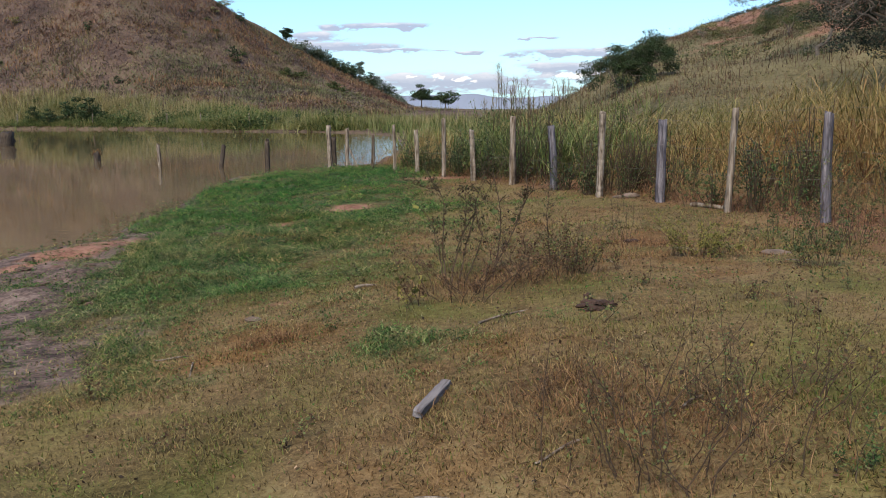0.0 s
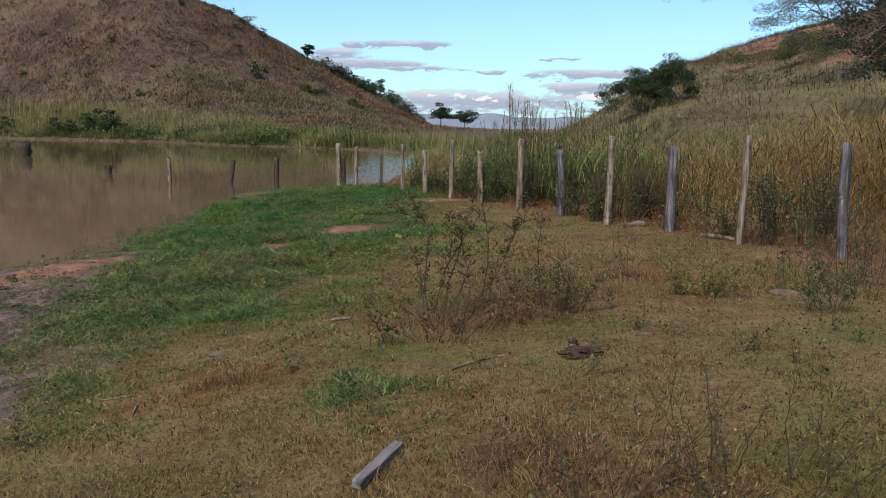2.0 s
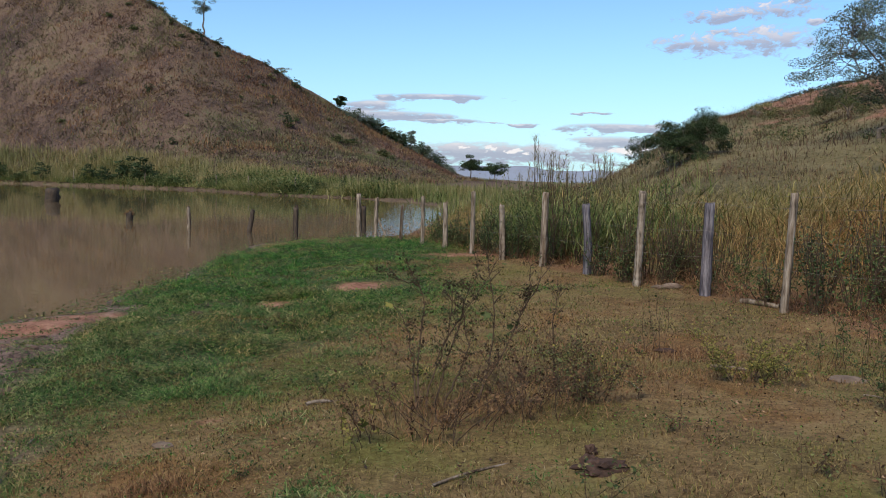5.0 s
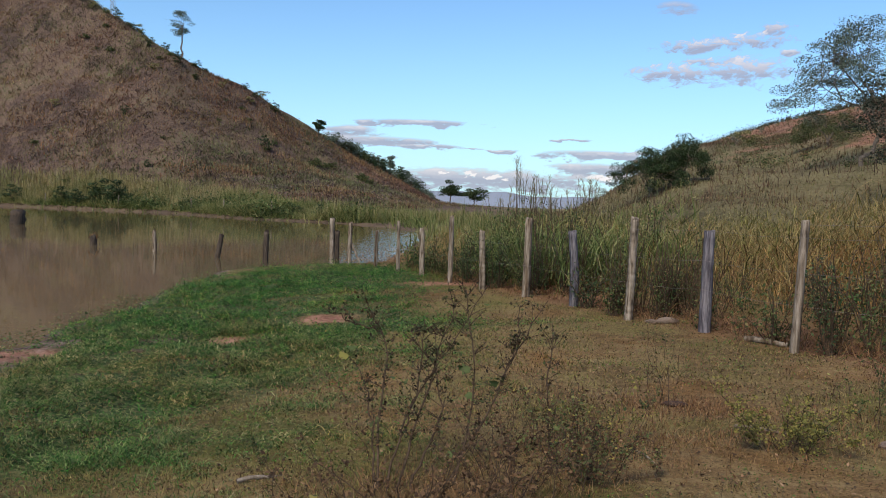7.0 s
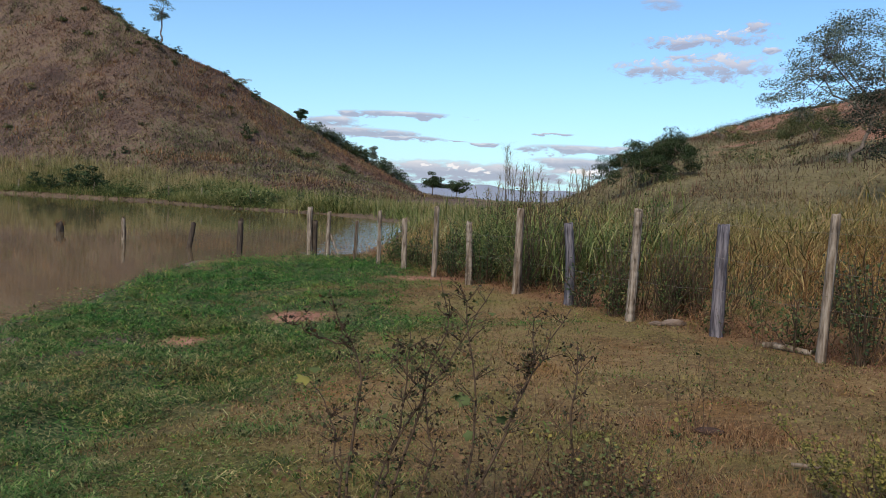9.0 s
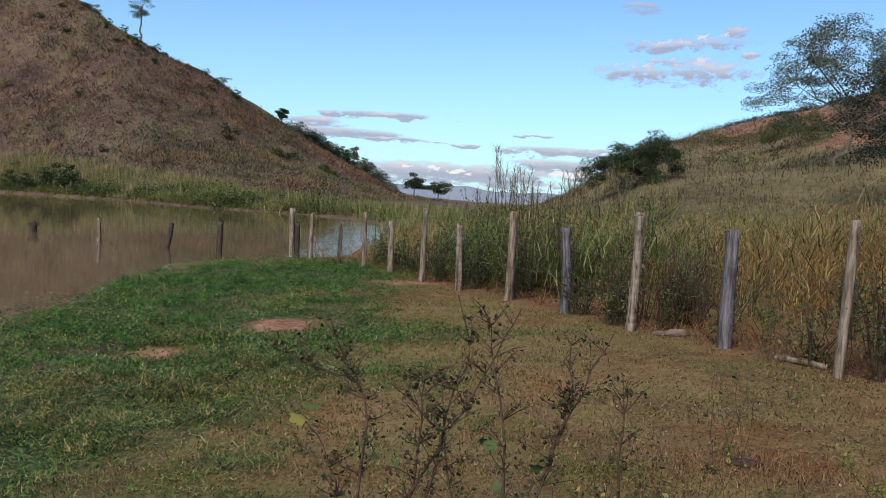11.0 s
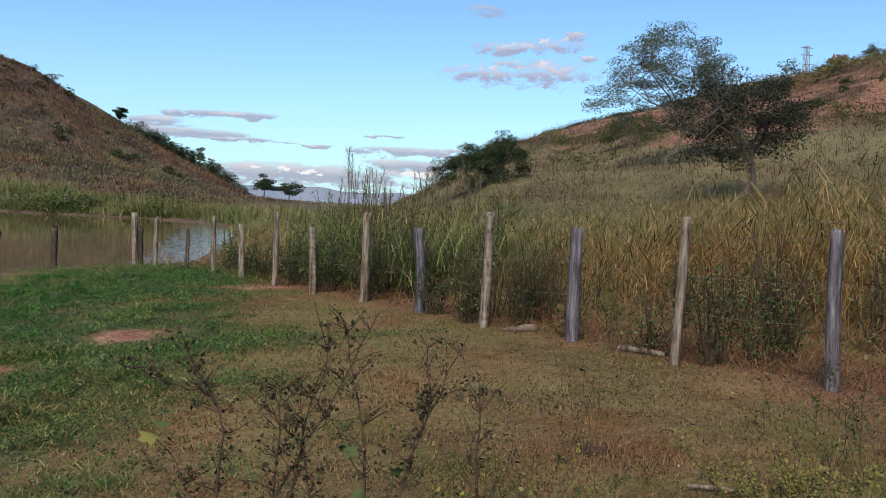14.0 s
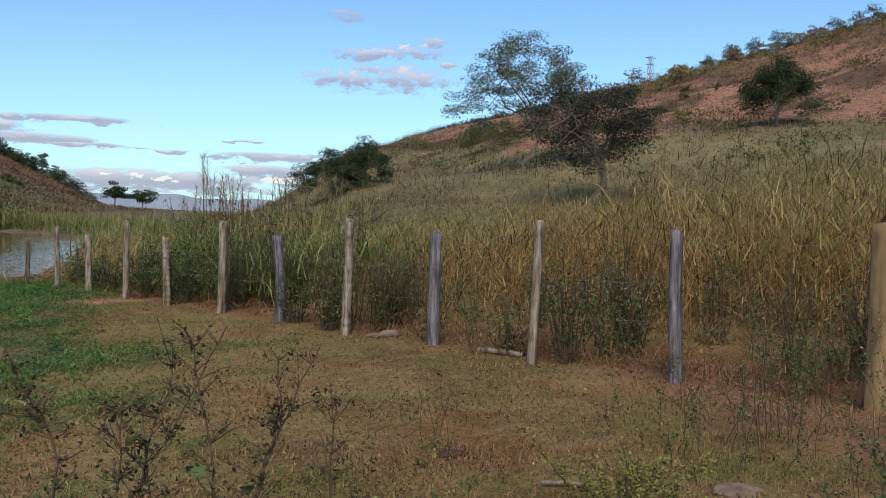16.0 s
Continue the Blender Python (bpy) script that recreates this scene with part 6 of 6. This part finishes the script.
weed("thin_weed", 0.95, 5.6, fan(4, 0.25, 0.2, 0.12, 0.3), LEAF_MIX, "small withered weed standing in short grass", 663, 0.026, 5, 0.0025, 5)

for k in range(16):
    q, s = r.uniform(-0.2, 1.6), r.uniform(-3.5, 4.5)
    x, y = FENCE_A + FENCE_N * q + FENCE_D * s
    weed("thin_weed", x, y, fan(int(r.integers(4, 9)), 0.25, 0.25, 0.3, r.uniform(0.6, 1.0)), LEAF_WEED, "straggly green weed among straw at the fence", 700 + 3 * k, 0.034, 8, 0.0035, 6, foot=0.5, group="weeds at the fence")

# plumes of seed grass standing above the rest
r = np.random.default_rng(601)
for k, (x, y, tall) in enumerate(((1.4, 23.2, 2.95), (1.7, 23.5, 2.6), (1.1, 23.7, 2.3), (2.0, 23.3, 2.4), (2.9, 23.4, 2.5), (3.2, 23.8, 2.65), (3.6, 23.2, 2.3), (4.4, 24.5, 2.7), (2.4, 23.9, 2.3))):
    root = thing("seed_grass", x, y, ground_z(x, y), "tall feathery seeding grass stalks above the thicket", "tall grass", "seeding grasses")
    out, bl = [], []
    for j in range(6):
        a, lean = r.uniform(0, 6.28), r.uniform(0.02, 0.3)
        f = np.linspace(0, 1, 7)
        hgt = tall * r.uniform(0.75, 1.0)
        line = np.stack([np.cos(a) * lean * f**2 + r.normal(0, 0.1), np.sin(a) * lean * f**2 + r.normal(0, 0.1), hgt * f], -1)
        out.append(tube(line, np.linspace(0.009, 0.003, 7), 5))
        m = 40
        t = r.uniform(0.72, 1.0, m)
        base = np.stack([np.interp(t, f, line[:, i]) for i in range(3)], -1)
        bl.append(blades(base, r.uniform(0.1, 0.3, m), np.full(m, 0.008), r.uniform(0.4, 1.5, m), 2, 602 + k * 10 + j))
    part("stalk", *gather(out), TWIG, root)
    part("plume", *gather(bl), G_STRAND, root, smooth=False)

# ---- pylon, and small things on the ground ----


def pylon(x, y, tall, label):
    root = thing("pylon", x, y, ground_z(x, y) - 0.5, label, "pylon")
    legs = []
    for sx, sy in ((-1, -1), (1, -1), (1, 1), (-1, 1)):
        co, f = tube([(sx * tall * 0.055, sy * tall * 0.055, 0), (sx * tall * 0.025, sy * tall * 0.025, tall)], (tall * 0.004, tall * 0.0035), 5)
        part("leg", co, f, STEEL, root)
    for k in range(6):
        z0, z1 = tall * k / 6, tall * (k + 1) / 6
        w0, w1 = tall * (0.055 - 0.035 * k / 6), tall * (0.055 - 0.035 * (k + 1) / 6)
        for s in (-1, 1):
            co, f = tube([(-w0, s * w0, z0), (w1, s * w1, z1)], (tall * 0.0028,) * 2, 4)
            part("brace", co, f, STEEL, root)
            co, f = tube([(w0, s * w0, z0), (-w1, s * w1, z1)], (tall * 0.004,) * 2, 4)
            part("brace", co, f, STEEL, root)
    for z in (0.72, 0.86, 0.97):
        co, f = tube([(-tall * 0.1, 0, tall * z), (tall * 0.1, 0, tall * z)], (tall * 0.005,) * 2, 4)
        part("crossarm", co, f, STEEL, root)


pylon(76, 121, 9.9, "distant steel lattice pylon beyond the ridge")
pylon(-72, 166, 8, "distant steel lattice pylon on the hill crest")


def plank():
    bm = bmesh.new()
    bmesh.ops.create_cube(bm, size=1.0)
    bmesh.ops.scale(bm, vec=(0.052, 0.47, 0.035), verts=bm.verts)
    bmesh.ops.subdivide_edges(bm, edges=[e for e in bm.edges if abs((e.verts[0].co - e.verts[1].co).y) > 0.2], cuts=7)
    rr = random.Random(5)
    for v in bm.verts:
        v.co.x += rr.uniform(-0.004, 0.004) + 0.006 * math.sin(v.co.y * 9)
        v.co.z += rr.uniform(-0.003, 0.003)
        if abs(v.co.y) > 0.23:
            v.co.y += rr.uniform(-0.018, 0.018)
    bmesh.ops.bevel(bm, geom=bm.edges[:], offset=0.003, segments=1, affect="EDGES")
    me = bpy.data.meshes.new("plank")
    bm.to_mesh(me)
    bm.free()
    me.materials.append(WOOD_PLANK)
    return me


WOOD_PLANK = rough_stuff("weathered_plank", [(0.28, (0.04, 0.035, 0.034)), (0.42, (0.13, 0.115, 0.11)), (0.55, (0.26, 0.235, 0.225)), (0.72, (0.37, 0.34, 0.32))], 34.0, 0.9, (1, 0.06, 1))
ob = new("plank", plank())
ob.matrix_basis = pose(-0.085, 4.41, ground_z(-0.085, 4.41) + 0.022, 1.5, 2, -17)
tagged(ob, "weathered grey wooden board lying on short grass", "plank")


def lump(name, x, y, size, seed, material, label, category, lift=0.3, group="", turn=0.0, ruffle=0.25):
    """An uneven rounded lump, seated in the ground."""
    bm = bmesh.new()
    bmesh.ops.create_icosphere(bm, subdivisions=3, radius=0.5)
    for v in bm.verts:
        p = v.co * 3.2 + Vector((seed, seed * 0.7, 0))
        v.co *= 1 + ruffle * noise.noise(p) + ruffle * 0.5 * noise.noise(p * 2.7)
        v.co = Vector((v.co.x * size[0], v.co.y * size[1], v.co.z * size[2]))
    me = bpy.data.meshes.new(name)
    bm.to_mesh(me)
    bm.free()
    me.materials.append(material)
    ob = new(name, me)
    ob.matrix_basis = pose(x, y, ground_z(x, y) + size[2] * lift, 0, 0, turn)
    return tagged(ob, label, category, group)


lump("dung", 1.04, 6.02, (0.26, 0.15, 0.07), 1.3, DUNG, "dark dried dung lump on the grass", "dung", 0.3, "", 20, 0.8)
lump("dung", 0.97, 6.12, (0.09, 0.08, 0.07), 4.1, DUNG, "small dark dung crumb beside a larger one", "dung", 0.3, "", 0, 0.7)
lump("dung", 1.0, 6.3, (0.06, 0.05, 0.07), 7.7, DUNG, "small dark dung crumb beside a larger one", "dung", 0.3, "", 0, 0.7)
lump("dark_stone", 2.07, 9.79, (0.2, 0.12, 0.06), 2.9, DUNG, "flat dark stone half buried in dry grass", "stone", 0.2)
lump("stone", 3.3, 15.55, (0.32, 0.16, 0.12), 5.2, STONE, "pale brown stone at the fence line", "stone", 0.25, "stones")
lump("stone", 3.08, 15.6, (0.2, 0.12, 0.08), 6.4, STONE, "flat pale stone at the fence line", "stone", 0.25, "stones")
lump("stone", -1.6, 7.02, (0.14, 0.09, 0.05), 8.8, STONE, "flat reddish clod on short grass", "stone", 0.2, "stones")
lump("stone", 3.2, 8.5, (0.3, 0.2, 0.07), 9.1, STONE, "flat grey stone in dry grass", "stone", 0.15, "stones")
r = np.random.default_rng(801)
for k in range(64):
    x, y = -7.0 + 3.6 * r.random(), 6.0 + 7.0 * r.random()
    if shore_distance(x, y) > 0.2:
        w = r.uniform(0.05, 0.2)
        lump("mud_clod", x, y, (w, w * 0.8, w * 0.4), 20 + k * 1.7, MUD, "lump of trampled dried mud by the pond", "clod", 0.1, "mud clods", 0, 0.5)


def log(x, y, x2, y2, rad, seed, label):
    f = np.linspace(0, 1, 9)
    rr = np.random.default_rng(seed)
    line = np.stack([(x2 - x) * (f - 0.5), (y2 - y) * (f - 0.5), 0.01 * np.sin(f * 5)], -1)
    co, fc = tube(line, rad * (1 - 0.25 * f) * (1 + rr.normal(0, 0.05, 9)), 9)
    co += rr.normal(0, rad * 0.06, co.shape)
    mx, my = (x + x2) / 2, (y + y2) / 2
    ob = mesh_object("log", co, fc, WOOD_PALE, False)
    ob.matrix_basis = pose(mx, my, ground_z(mx, my) + rad * 0.7)
    return tagged(ob, label, "log", "fallen wood")


log(3.98, 14.1, 4.4, 13.75, 0.045, 811, "pale bare log lying under the fence")
log(2.3, 9.0, 2.75, 8.75, 0.012, 812, "thin dry branch lying on the grass")
log(-0.85, 7.75, -0.62, 7.9, 0.014, 813, "short dry stick lying on the grass")
log(0.2, 5.9, 0.7, 6.4, 0.008, 814, "thin dry branch lying on the grass")
for k in range(12):
    x, y = r.uniform(-3, 3.5), r.uniform(3, 11)
    a = r.uniform(0, 6.28)
    log(x, y, x + 0.3 * math.cos(a), y + 0.3 * math.sin(a), 0.006, 820 + k, "thin dry twig lying on the grass")

# low fence on the far bank
r = np.random.default_rng(901)
for k in range(5):
    y = 84 + 7.3 * k
    x = np.interp(y, SHORE_Y, SHORE_X) + 1.2
    z = ground_z(x, y)
    stake("far_post", (x, y, z - 0.2), (x + r.normal(0, 0.06), y, z + 1.5), 0.07, "pale", "pale fence post standing on the far shore", 910 + k, "posts on the far bank")
